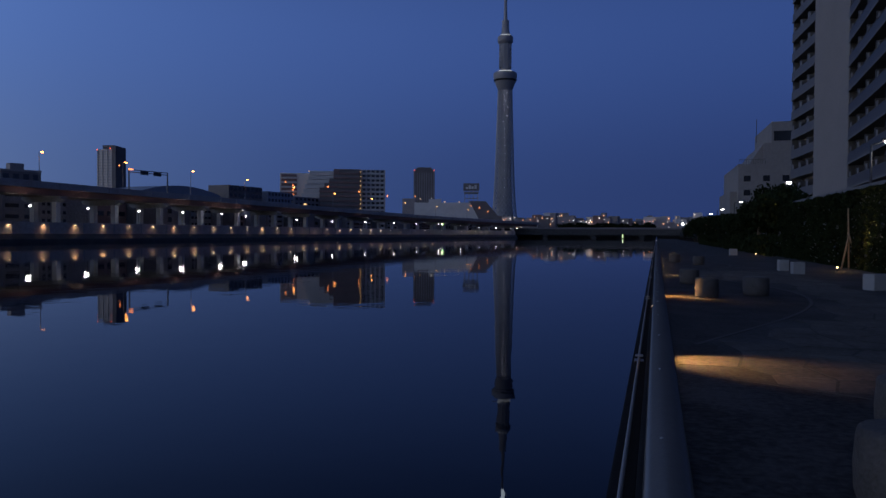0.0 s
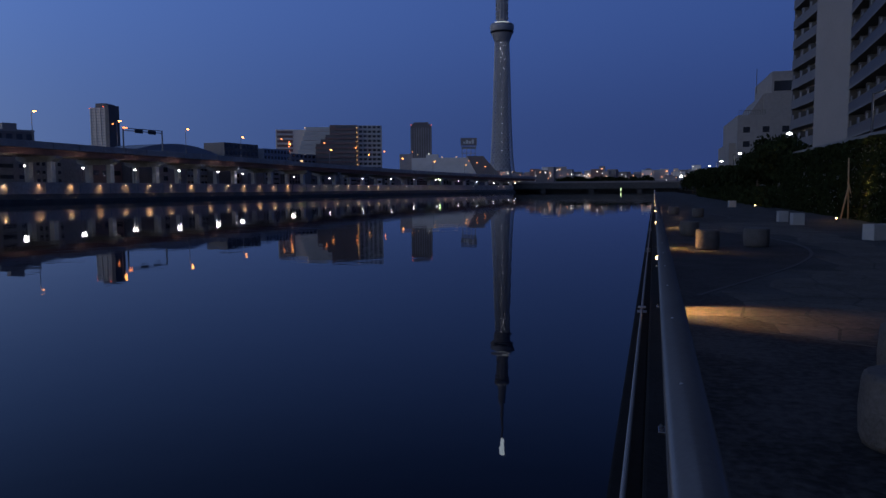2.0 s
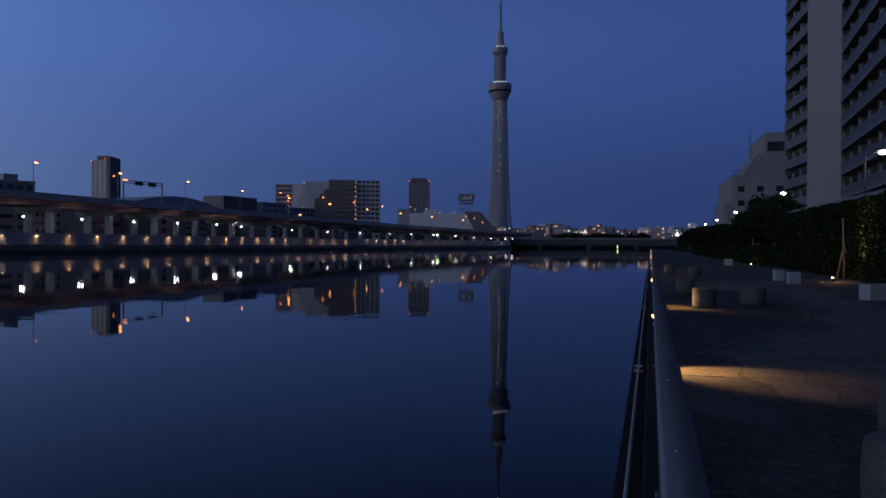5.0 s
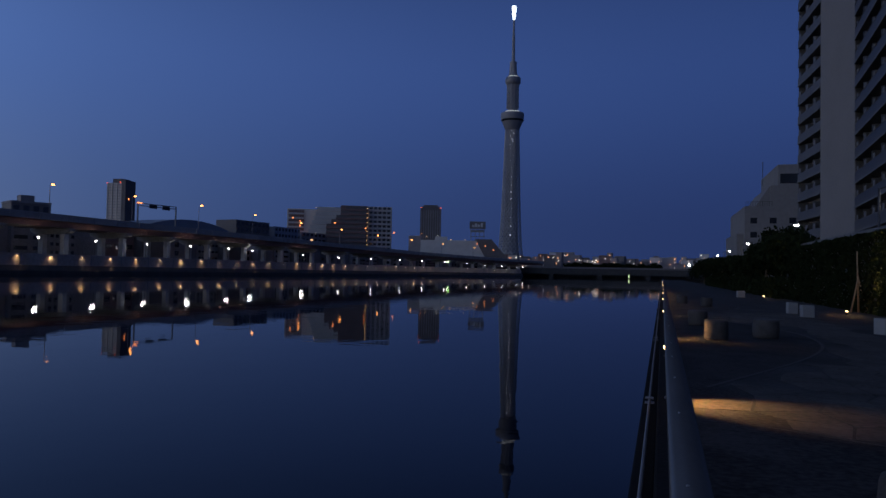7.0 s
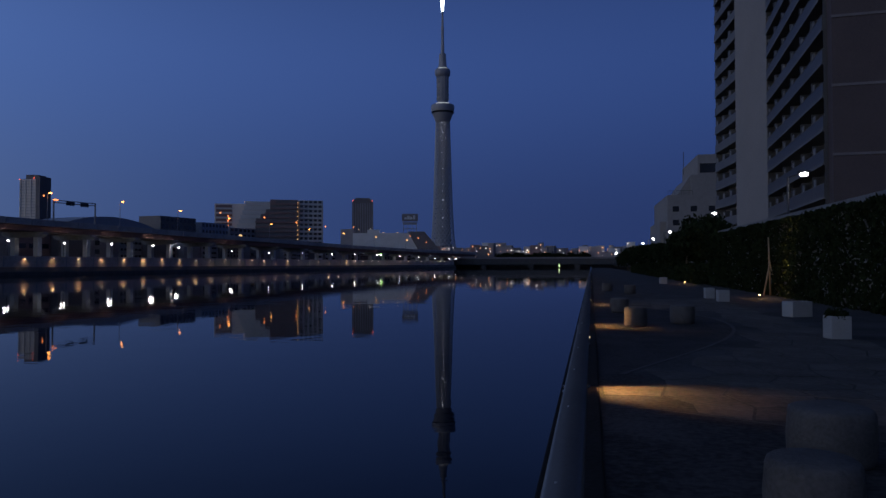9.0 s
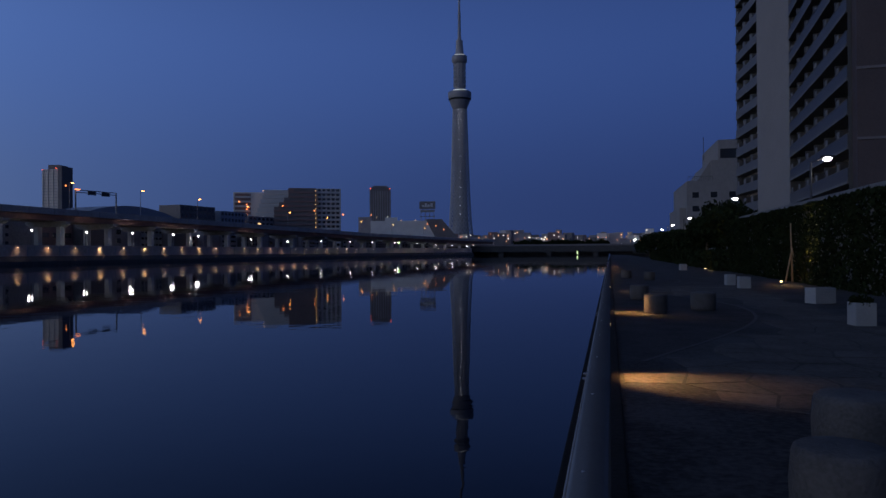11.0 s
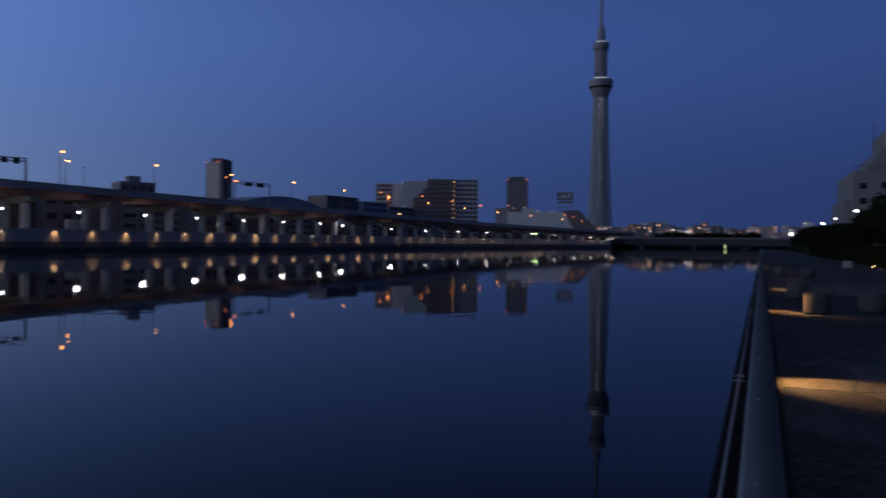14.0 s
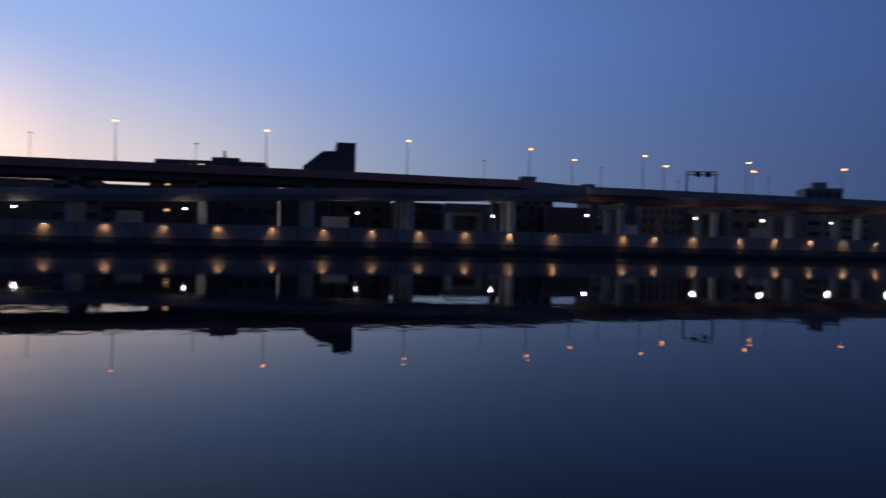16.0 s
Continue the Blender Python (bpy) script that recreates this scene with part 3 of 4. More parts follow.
for k in range(20):
    z = B0 + STO * k
    b = share("balcony", bal1, apt, face @ pose(1.5, 0, z))
    share("slab_edge", edge1, b, pose(0, 0, 0))
    share("top_rail", top1, b, pose(0, 0, 0))
    b = share("balcony", bal2, apt, face2 @ pose(1.4, 0.004, z))
    share("slab_edge", edge2, b, pose(0, 0, 0))
    for j in range(6):
        share("window", win_me, apt, face @ pose(1.498, 0.8 + 4.5 * j, z))
        share("air_conditioner", ac_me, apt, face @ pose(1.4, 3.5 + 4.5 * j, z))
        share("screen", screen_me, apt, face @ pose(1.5, 3.5 + 4.5 * j, z))
    for j in range(3):
        share("window", win_me, apt, face2 @ pose(1.398, 0.4 + 3.5 * j, z))
        share("screen", screen_me, apt, face2 @ pose(1.45, 2.6 + 3.5 * j, z))
    for x in (4.2, 7.6):
        w = share("window", side_win, apt, face @ pose(x, -1.502, z + 1.1))
        share("sill", side_sill, w, pose(0, 0, 0))
    if k % 2 == 0:
        share("band", band_me, apt, face @ pose(0, 0, z + 0.3))

# stepped white building beyond it
wb = thing("stepped_building", "stepped white building with dark windows", "building")
part("lower_block", box(16.2, 40, 148, 175, 2.6, 16.4), M_pale2, wb)
part("middle_block", box(21.0, 40, 150, 175, 16.4, 20.6), M_pale2, wb)
part("upper_block", box(22.6, 40, 152, 175, 20.6, 24.9), M_pale2, wb)
bm = bmesh.new()
v = [bm.verts.new((x, y, z)) for y in (150.6, 174) for x, z in ((18.3, 16.404), (21.0, 16.404), (21.0, 20.6))]
for f in ((0, 1, 2), (5, 4, 3), (0, 3, 4, 1), (1, 4, 5, 2), (2, 5, 3, 0)):
    bm.faces.new([v[i] for i in f])
bmesh.ops.recalc_face_normals(bm, faces=bm.faces)
part("sloping_wall", bm, M_pale2, wb)
part("side_step", box(15.0, 16.2, 150, 172, 2.6, 11.3), M_pale2, wb)
wbw = mesh_of(box(0, 1.2, -0.08, 0, 0, 1.1), M_glassd)
for i in range(5):
    for k in range(4):
        share("window", wbw, wb, pose(17.2 + 3.4 * i, 147.998, 5.0 + 2.7 * k))
part("window", box(23.0, 27.2, 151.9, 151.998, 21.2, 23.1), M_glassd, wb, "wide dark window")
bm = bmesh.new()
for i in range(12):
    tube(bm, (16.4 + 0.42 * i, 148.2, 16.4), (16.4 + 0.42 * i, 148.2, 17.3), 0.03, seg=5)
tube(bm, (16.4, 148.2, 17.3), (21.0, 148.2, 17.3), 0.04, seg=5)
part("roof_rail", bm, M_dark, wb)
part("aerial", tube(bmesh.new(), (19.6, 150, 20.6), (19.6, 150, 25.2), 0.06, seg=5), M_dark, wb)

# ---------------------------------------------------------------- far bank: revetment, river wall and its lamps
yw = steps(-180, 560, 8)
tagged(part("revetment", sweep(bmesh.new(), yw, lambda y: ((-2.2, -1.0), (-2.0, 0.9), (-0.2, 2.35), (3, 2.35), (3, -1.0))), M_revet), "dark wet revetment along the far waterline", "revetment", kind="structure")
wallf = tagged(part("river_wall", sweep(bmesh.new(), yw, lambda y: ((0, 2.0), (0, 5.5), (0.1, 5.55), (0.5, 5.55), (0.6, 2.0))), M_wallfar), "pale concrete river wall on the far bank", "wall", kind="structure")
rib = mesh_of(box(0.0, 0.12, -0.18, 0.18, 0, 3.4), M_concD)
for y in steps(-120, 420, 11.55):
    share("rib", rib, wallf, Matrix.Translation(bank(y + 5.7, -0.02, 2.05)) @ pose(0, 0, 0, 0, 0, bank_turn(y)))

wlamp = thing("wall_lamp", "warm lamp on the far river wall", "lamp", group="river wall lamps")
part("housing", abox(bmesh.new(), -0.12, 0.12, -0.22, 0.22, 0.08, 0.26, 0.03), M_dark, wlamp)
part("lens", ball(bmesh.new(), (0.0, 0, 0.06), 0.13, 0.8, 1.2, 0.5), L_wall, wlamp, "glowing warm lens")
lamp_y = [-40.0 - 11.5 * i for i in range(6, 0, -1)] + [-40.0 + 11.53 * i for i in range(11)] + [94.4, 103.3, 114.2, 127.7] + [138.4 + 10.4 * i for i in range(40)]
first = True
for y in lamp_y:
    if y > 545:
        continue
    m = Matrix.Translation(bank(y, -0.35, 4.75)) @ pose(0, 0, 0, 0, 0, bank_turn(y))
    if first:
        wlamp.matrix_world, first = m, False
    else:
        copy_thing(wlamp, m)
    d = bpy.data.lights.new("wall_light", "SPOT")
    d.energy, d.color, d.shadow_soft_size, d.spot_size, d.spot_blend = WALL_LIGHT, (1.0, 0.66, 0.40), 0.12, radians(160), 1.0
    new("wall_light", d).matrix_world = look(bank(y, -0.50, 4.70), bank(y, 0.0, 4.1))

# ---------------------------------------------------------------- elevated expressway
MY = (-200, -60, 20, 68, 90, 115, 150, 181, 235, 291, 336, 420, 526, 640)
MZ = (19.4, 19.7, 20.1, 19.8, 18.4, 18.1, 17.7, 17.4, 17.0, 16.5, 16.0, 14.8, 14.0, 13.0)
NY = (-200, 60, 100, 640)
NO = (14.5, 14.0, 9.0, 9.0)


def main_z(y):
    return float(np.interp(y, MY, MZ))


def main_o(y):
    return float(np.interp(y, NY, NO))


def ramp_z(y):
    return float(np.interp(y, (-200, -50, -16, 17, 67, 92), (9.0, 12.4, 13.7, 15.1, 16.7, 17.9)))


road = thing("expressway", "elevated concrete and steel expressway along the far bank", "expressway")
ye = steps(-180, 620, 8)
part("deck", sweep(bmesh.new(), ye, lambda y: ((main_o(y) + 0.5, main_z(y) - 1.9), (main_o(y) + 0.5, main_z(y) - 1.3), (main_o(y) + 17, main_z(y) - 1.3), (main_o(y) + 17, main_z(y) - 1.9))), M_concD, road)
for a, b, m in ((-180, 76, M_redpar), (76, 620, M_parapet)):
    part("parapet", sweep(bmesh.new(), steps(a, b, 8), lambda y: ((main_o(y), main_z(y) - 2.0), (main_o(y), main_z(y) - 0.05), (main_o(y) + 0.1, main_z(y)), (main_o(y) + 0.35, main_z(y)), (main_o(y) + 0.45, main_z(y) - 2.0))), m, road)
part("far_parapet", sweep(bmesh.new(), ye, lambda y: ((main_o(y) + 17, main_z(y) - 2.0), (main_o(y) + 17, main_z(y)), (main_o(y) + 17.4, main_z(y)), (main_o(y) + 17.4, main_z(y) - 2.0))), M_parapet, road)
for off in (1.6, 5.8, 10.2, 14.6):
    part("girder", sweep(bmesh.new(), ye, lambda y: ((main_o(y) + off, main_z(y) - 3.8), (main_o(y) + off, main_z(y) - 1.95), (main_o(y) + off + 0.5, main_z(y) - 1.95), (main_o(y) + off + 0.5, main_z(y) - 3.8))), M_red if off < 2 else M_girder, road)
yr = steps(-180, 88, 8)
rampt = thing("expressway_ramp", "lower concrete slip road climbing beside the expressway", "slip road")
part("deck", sweep(bmesh.new(), yr, lambda y: ((9.4, ramp_z(y) - 2.9), (9.4, ramp_z(y) - 1.2), (13.6, ramp_z(y) - 1.2), (13.6, ramp_z(y) - 2.9))), M_girder, rampt)
part("parapet", sweep(bmesh.new(), yr, lambda y: ((9.0, ramp_z(y) - 1.6), (9.0, ramp_z(y) - 0.05), (9.1, ramp_z(y)), (9.3, ramp_z(y)), (9.38, ramp_z(y) - 1.6))), M_parapet, rampt)
part("inner_parapet", sweep(bmesh.new(), yr, lambda y: ((13.2, ramp_z(y) - 1.2), (13.2, ramp_z(y)), (13.5, ramp_z(y)), (13.5, ramp_z(y) - 1.2))), M_parapet, rampt)

for y in (-150, -122, -94, -65, -37, -9, 16, 41, 68, 100, 128, 152, 175, 198, 219, 241, 264, 290, 316, 344, 372, 402, 434, 468, 504, 540, 580):
    z = main_z(y) - 3.85
    w = 5.0 if y < 90 else 0.0
    t = thing("expressway_pier", "concrete pier with a wide crosshead carrying the expressway", "pier", bank(y, 12, 2.6), bank_turn(y), "expressway piers")
    part("column", box(-0.9 - w - 1.0, 0.9 - w - 1.0, -0.85, 0.85, 0, z - 2.6 - 1.7, 0.15), M_conc, t)
    part("column", box(-10.9 - w, -9.1 - w, -0.85, 0.85, 0, z - 2.6 - 1.7, 0.15), M_conc, t)
    bm = bmesh.new()
    vs = [bm.verts.new((x, yy, zz)) for yy in (-1.1, 1.1) for x, zz in ((2.2 - w, z - 2.6), (2.2 - w, z - 3.4), (0.2 - w, z - 4.3), (-12 - w, z - 4.3), (-14 - w, z - 3.4), (-14 - w, z - 2.6))]
    bm.faces.new(vs[:6])
    bm.faces.new(vs[6:][::-1])
    for i in range(6):
        bm.faces.new((vs[i], vs[6 + i], vs[6 + (i + 1) % 6], vs[(i + 1) % 6]))
    bmesh.ops.recalc_face_normals(bm, faces=bm.faces)
    # darker concrete than the columns: the deck's shade is in the colour
    part("crosshead", bm, M_concD, t)
    if y < 80:
        part("ramp_column", box(0.0, 1.5, -0.9, 0.9, 0, ramp_z(y) - 2.95 - 2.6, 0.1), M_conc, t)


def road_lamp(y, off, z, base, h_label="tall lamp on the expressway with an orange sodium head"):
    p = bank(y, off, base)
    t = thing("road_lamp", h_label, "street lamp", p, bank_turn(y), "expressway lamps")
    part("pole", tube(bmesh.new(), (-0.9, 0, 0), (-0.9, 0, z - base), 0.14, 0.08, 8), M_midbld, t, smooth=True)
    part("arm", tube(bmesh.new(), (-0.9, 0, z - base - 0.05), (0.5, 0, z - base + 0.12), 0.05, 0.05, 6), M_midbld, t, smooth=True)
    hd = part("head", abox(bmesh.new(), -0.2, 0.9, -0.3, 0.3, z - base + 0.1, z - base + 0.3, 0.06), M_dark, t)
    part("lens", ball(bmesh.new(), (0.35, 0, z - base + 0.02), 0.42, 1.2, 1.3, 0.55), L_orange, hd, "glowing orange lens")


for y in (-134, -99, -64, -29, 6, 42, 76, 110, 143, 176, 210, 245, 280, 316, 352, 390, 430, 472, 520):
    zz = float(np.interp(y, (0, 110, 176, 245, 400, 520), (29.9, 28.7, 27.3, 27.2, 23, 21)))
    road_lamp(y, 20, zz, main_z(y) - 1.3)
for y, z in ((91.1, 27.4), (119.6, 26.7), (148.8, 26.2)):
    road_lamp(y, 26, z, main_z(y) - 1.3)

for y, z in ((-50, 28.0), (-11, 27.6), (67, 27.2), (103, 26.8), (128, 23.5), (160, 26.0)):
    t = thing("mast", "slender unlit mast behind the expressway", "mast", bank(y, 34, 2.6))
    part("pole", tube(bmesh.new(), (0, 0, 0), (0, 0, z - 2.6), 0.16, 0.07, 8), M_midbld, t, smooth=True)
    part("crossarm", tube(bmesh.new(), (0, -0.7, z - 2.9), (0, 0.7, z - 2.9), 0.07, seg=6), M_midbld, t)

for y, k in ((125.5, 1), (217, 2)):
    p = bank(y, 16, main_z(y) - 1.3)
    t = thing("road_gantry", "steel sign gantry over the expressway", "gantry", p, bank_turn(y))
    h = 25.0 - main_z(y) if k == 2 else 24.6 - main_z(y)
    L = 4.6 if k == 1 else 9.5
    part("post", tube(bmesh.new(), (0, L, 0), (0, L, h + 1.3), 0.32, 0.25, 10), M_pale2, t)
    part("post", tube(bmesh.new(), (0, -L, 0), (0, -L, h + 1.0), 0.3, 0.25, 10), M_pale2, t)
    bm = bmesh.new()
    tube(bm, (0, -L, h + 0.9), (0, L, h + 1.2), 0.15, seg=6)
    tube(bm, (0, -L, h + 0.1), (0, L, h + 0.4), 0.15, seg=6)
    part("beam", bm, M_pale2, t)
    if k == 2:
        # flare of an orange lamp, modelled as a stretched glowing ball
        part("lamp", ball(bmesh.new(), (0.4, -L + 0.4, h + 1.0), 0.3, 1, 4.5, 0.8), L_pt, t, "stretched glowing ball standing for an orange lamp's flare")
    for c in (-0.26, 0.42):
        sp = part("sign_panel", box(0.2, 0.35, (c - 0.2) * L, (c + 0.2) * L, h - 0.45, h + 0.95), M_pale2, t)
        for n in range(5):
            u = (c - 0.16 + 0.08 * n) * L
            part("slot", box(0.35, 0.42, u - 0.03 * L, u + 0.03 * L, h - 0.3, h + 0.7), M_dark, sp)

# white lamps under the deck; the two near y = 460 stand in for car headlights
ul = thing("underpass_lamp", "bright white lamp under the expressway deck", "lamp", group="underpass lamps")
part("lens", ball(bmesh.new(), (0, 0, 0), 0.27, 1.0, 1.25, 0.8), L_white, ul, "glowing white lens")
part("bracket", tube(bmesh.new(), (-0.3, 0, -8.3), (-0.3, 0, 0.25), 0.07), M_dark, ul)
first = True
for y, z in ((-82, 8.3), (-47, 8.5), (-12.5, 9.2), (27.6, 9.5), (63.7, 9.7), (90.3, 10.6), (122.4, 10.7), (143.3, 10.6), (165.6, 10.4), (186, 10.3), (207.7, 10.2), (229.4, 10.4), (251.9, 10.4), (267.5, 10.0),
             (305.9, 9.2), (336.7, 8.9), (368.5, 9.1), (400.6, 9.1), (428, 9.2), (457.8, 9.3), (462, 9.3), (490, 8.9), (520, 8.2), (548, 7.6), (572, 7.4), (583, 7.6), (610, 7.4)):
    y += float(np.interp(y, (20, 64, 90, 122, 166, 300, 460), (-0.3, -1.8, -2.5, -3.0, -3.8, -4.5, -5.0)))
    p = bank(y, 8.0, z * 0.985)
    if first:
        ul.matrix_world, first = Matrix.Translation(p), False
    else:
        copy_thing(ul, Matrix.Translation(p))
    if y < 320:
        d = bpy.data.lights.new("underpass_light", "POINT")
        d.energy, d.color, d.shadow_soft_size = UNDER_LIGHT, (1.0, 0.95, 0.92), 0.2
        new("underpass_light", d).matrix_world = Matrix.Translation(bank(y, 9.2, z))


# ---------------------------------------------------------------- buildings of the far bank
def building(name, label, x, y, w, d, h, rz, material, floors=0, cols=0, lit=0.0, seed=0, roof=True, winmat=None, win=(0.6, 0.5), base=2.6):
    """A block with its front towards -y of its own space; windows stand a little proud of the wall."""
    rng = random.Random(seed)
    t = thing(name, label, "building", (x, y, base), rz)
    part("wall", box(-w / 2, w / 2, 0, d, 0, h), material, t)
    if roof:
        part("roof", box(-w / 2 - 0.2, w / 2 + 0.2, -0.2, d + 0.2, h + 0.004, h + 0.7), M_midbld, t)
        part("plant_room", box(-w * 0.2, w * 0.15, d * 0.3, d * 0.7, h + 0.7, h + 3.2), M_midbld, t)
    if floors and cols:
        fw, fh = w / cols, h / floors
        bm = box(-fw * win[0] / 2, fw * win[0] / 2, -0.12, 0.0, 0, fh * win[1])
        me = mesh_of(bm, winmat or M_glassd)
        ml = mesh_of(box(-fw * win[0] / 2, fw * win[0] / 2, -0.14, 0.0, 0, fh * win[1]), L_win)
        for i in range(cols):
            for k in range(floors):
                on = rng.random() < lit
                share("lit_window" if on else "window", ml if on else me, t, pose(-w / 2 + fw * (i + 0.5), -0.002, fh * (k + 0.3)))
    return t


def lit_dot(t, x, y, z, r, material):
    part("light", ball(bmesh.new(), (x, y, z), r, u=8, v=5), material, t)


# slab apartment block with balcony rows and a stair of dark roofs
rz = 24.7
A = thing("apartment_block", "long grey apartment block with lit stairwells", "apartment building", (-169.7, 449.0, 2.6), rz)
# own space: +x to the right along the front, the right-hand corner at x = 0
HA = 42.0
part("wall", box(-16, 0, 0, 22, 0, HA + 0.5), M_tile, A)
part("wing", box(-34, -16.004, 3, 22, 0, HA + 1.0), M_brownf, A, "dark stepped wing")
# this wing's lighter tan paints in the glow that falls on the facade
part("wing", box(-69, -34.004, 6, 22, 0, HA - 2.0), M_tan_lit, A)
for k in range(14):
    z = 3.0 * k
    left = -43.0 if z < 28 else -43.0 + (z - 27) * 1.05
    part("front_floor", box(left, -17, -6 + 0.25 * max(0, k - 9), 2.9, z, z + 2.95), M_dkbld, A, "dark stepped front" if k == 0 else "")
    part("front_parapet", box(left - 0.3, -17.3, -6.9 + 0.25 * max(0, k - 9), -6.004 + 0.25 * max(0, k - 9), z, z + 1.0), M_brownf, A)
    pl = -57.0 if z < 18 else -57.0 + (z - 18) * 0.36
    if z < 40:
        part("pale_floor", box(pl, -43.2 if z < 28 else left - 0.1, 4.2, 5.996, z, z + 2.55), M_pale, A, "pale blank wall panel" if k == 0 else "")
        part("pale_parapet", box(pl - 0.2, -43.2 if z < 28 else left - 0.1, 3.9, 4.196, z + 1.5, z + 2.6), M_pale, A)
slab = mesh_of(box(-15.4, -0.3, -1.0, 0, -0.9, 0.0), M_pale)
slab2 = mesh_of(box(-68.6, -57.5, 4.9, 5.998, -0.9, 0.0), M_pale)
gap_me = mesh_of(box(-68.2, -58.0, 5.7, 5.997, 0.1, 1.9), M_brownf)
wn_me = mesh_of(box(0, 2.0, -0.1, 0, 0, 1.5), M_glassd)
dim_me = mesh_of(ball(bmesh.new(), (0, 0, 0), 0.32, u=8, v=5), L_win)
lit_me = mesh_of(ball(bmesh.new(), (0, 0, 0), 0.42, u=8, v=5), L_pt)
for k in range(14):
    z = 3.0 * k + 1.4
    share("balcony", slab, A, pose(0, 0, z))
    if z < HA - 4:
        share("balcony", slab2, A, pose(0, 0, z))
        share("recess", gap_me, A, pose(0, 0, z))
    for j in range(5):
        share("window", wn_me, A, pose(-15.0 + 3.0 * j, -0.002, z + 0.3))
    if 5 < k < 11:
        share("stair_light", lit_me, A, pose(-60.5, 4.4, z + 0.5))
    share("stair_light", dim_me, A, pose(-16.4, -0.5, z + 0.5))
for x, z in ((-64.5, 33.0), (-37.5, 30.5), (-17.5, 27.5), (1.0, 25.0)):
    lit_dot(A, x, -7.5, z, 0.5, L_pt)
lit_dot(A, -50, -0.5, 23.5, 0.4, L_winw)
for x in (-50, -26):
    lit_dot(A, x, 2.0, HA - 1.0, 0.3, L_win)

# slender towers
T1 = thing("tower_block", "tall slender tower block, coloured lighter on its glow side and dark on its shaded side", "building", (-589, 681, 2.6), 10)
# glow-lit and shaded faces are put into the colours of the two boxes
part("wall", box(-11, 6.5, -10.5, 10.5, 0, 93.5), M_tan_lit, T1)
part("dark_face", box(6.504, 11, -10.8, 10.5, 0, 97), M_dkbld, T1, "side face coloured dark for shade")
part("crown", box(-6, 6.5, -8, 9, 93.504, 98.5), M_dkbld, T1)
fl = mesh_of(box(-10.8, 6.3, -11.0, -10.502, -0.4, 0.2), M_tile)
fin = mesh_of(box(-0.5, 0.5, -11.3, -10.502, 4, 93), M_tan_lit)
for k in range(28):
    share("floor_band", fl, T1, pose(0, 0, 5 + 3.2 * k))
for x in (-10.4, -4.6, 1.2):
    share("fin", fin, T1, pose(x, 0, 0))
lit_dot(T1, 11.3, -4, 76, 0.9, L_pt)
lit_dot(T1, 5, -11.3, 94.5, 0.6, L_red)
lit_dot(T1, -10.8, -11.3, 93, 0.5, L_red)
T2 = thing("office_tower", "dark round-topped office tower with red roof lights", "building", (-272, 858, 2.6), 17.6)
bm = bmesh.new()
for z0, z1, s in ((0, 78, 1.0), (78.004, 80.5, 0.92), (80.504, 82.5, 0.7)):
    abox(bm, -13.0 * s, 13.0 * s, -10, 10, z0, z1)
part("wall", bm, M_dkbld, T2)
strip = mesh_of(box(-0.5, 0.5, -10.3, -10.002, 3, 76), M_midbld)
for i in range(9):
    share("mullion", strip, T2, pose(-11.5 + 2.9 * i, 0, 0))
for x in (-12, 12):
    lit_dot(T2, x, -10.5, 79, 0.55, L_red)

# wide white hall with its roof sign
WH = thing("white_hall", "wide white hall with a dark sloping roof end", "building", (-190, 680, 2.6), 14.5)
part("wall", box(-34, 33, 0, 30, 0, 31.0), M_pale, WH)
part("roof_room", box(-20, -8, 4, 16, 31.004, 34.5), M_pale, WH)
bm = bmesh.new()
v = [bm.verts.new(c) for c in ((20, -2, 32.5), (36, -2, 32.5), (52, -2, 14), (52, -2, 0), (30, -2, 14), (20, 20, 32.5), (36, 20, 32.5), (52, 20, 14), (52, 20, 0), (30, 20, 14))]
bm.faces.new(v[:5])
bm.faces.new(v[5:][::-1])
for i in range(5):
    bm.faces.new((v[i], v[5 + i], v[5 + (i + 1) % 5], v[(i + 1) % 5]))
bmesh.ops.recalc_face_normals(bm, faces=bm.faces)
part("dark_roof", bm, M_dkbld, WH, "dark sloping roof")
part("annex", box(-46, -34.004, 2, 20, 0, 35), M_midbld, WH)
for x, z, m in ((-28, 34.5, L_win), (-17, 35, L_winw), (-33, 37, L_orange), (-4, 31.5, L_win), (10, 31.5, L_win), (22, 28, L_orange), (30, 26, L_orange), (38, 22, L_orange), (16, 14, L_win), (26, 13, L_win), (44, 10, L_orange)):
    lit_dot(WH, x, -3, z, 0.5, L_pt if m == L_orange else m)
SG = thing("roof_sign", "dark billboard with a pale shape on a steel frame", "sign", (-172, 699, 33.6), 14)
part("panel", box(-8, 8, 0, 0.8, 12.5, 20), M_dkbld, SG)
part("strip", box(-7, 7, -0.1, 0.6, 9.2, 11.6), M_pale2, SG, "pale lower strip")
bm = bmesh.new()
for x, h in ((-4.4, 16.4), (-1.6, 18.0), (1.2, 17.0), (4.2, 18.4)):
    abox(bm, x - 1.15, x + 1.15, -0.15, -0.004, 14.4, h)
part("emblem", bm, M_pale, SG, "pale bars")
bm = bmesh.new()
for x in (-6.5, -2.2, 2.2, 6.5):
    tube(bm, (x, 0.4, 0), (x, 0.4, 12.5), 0.3, seg=6)
tube(bm, (-7.5, 0.4, 10.5), (7.5, 0.4, 10.5), 0.3, seg=6)
tube(bm, (-7.5, 0.4, 5), (7.5, 0.4, 5), 0.3, seg=6)
part("frame", bm, M_midbld, SG)

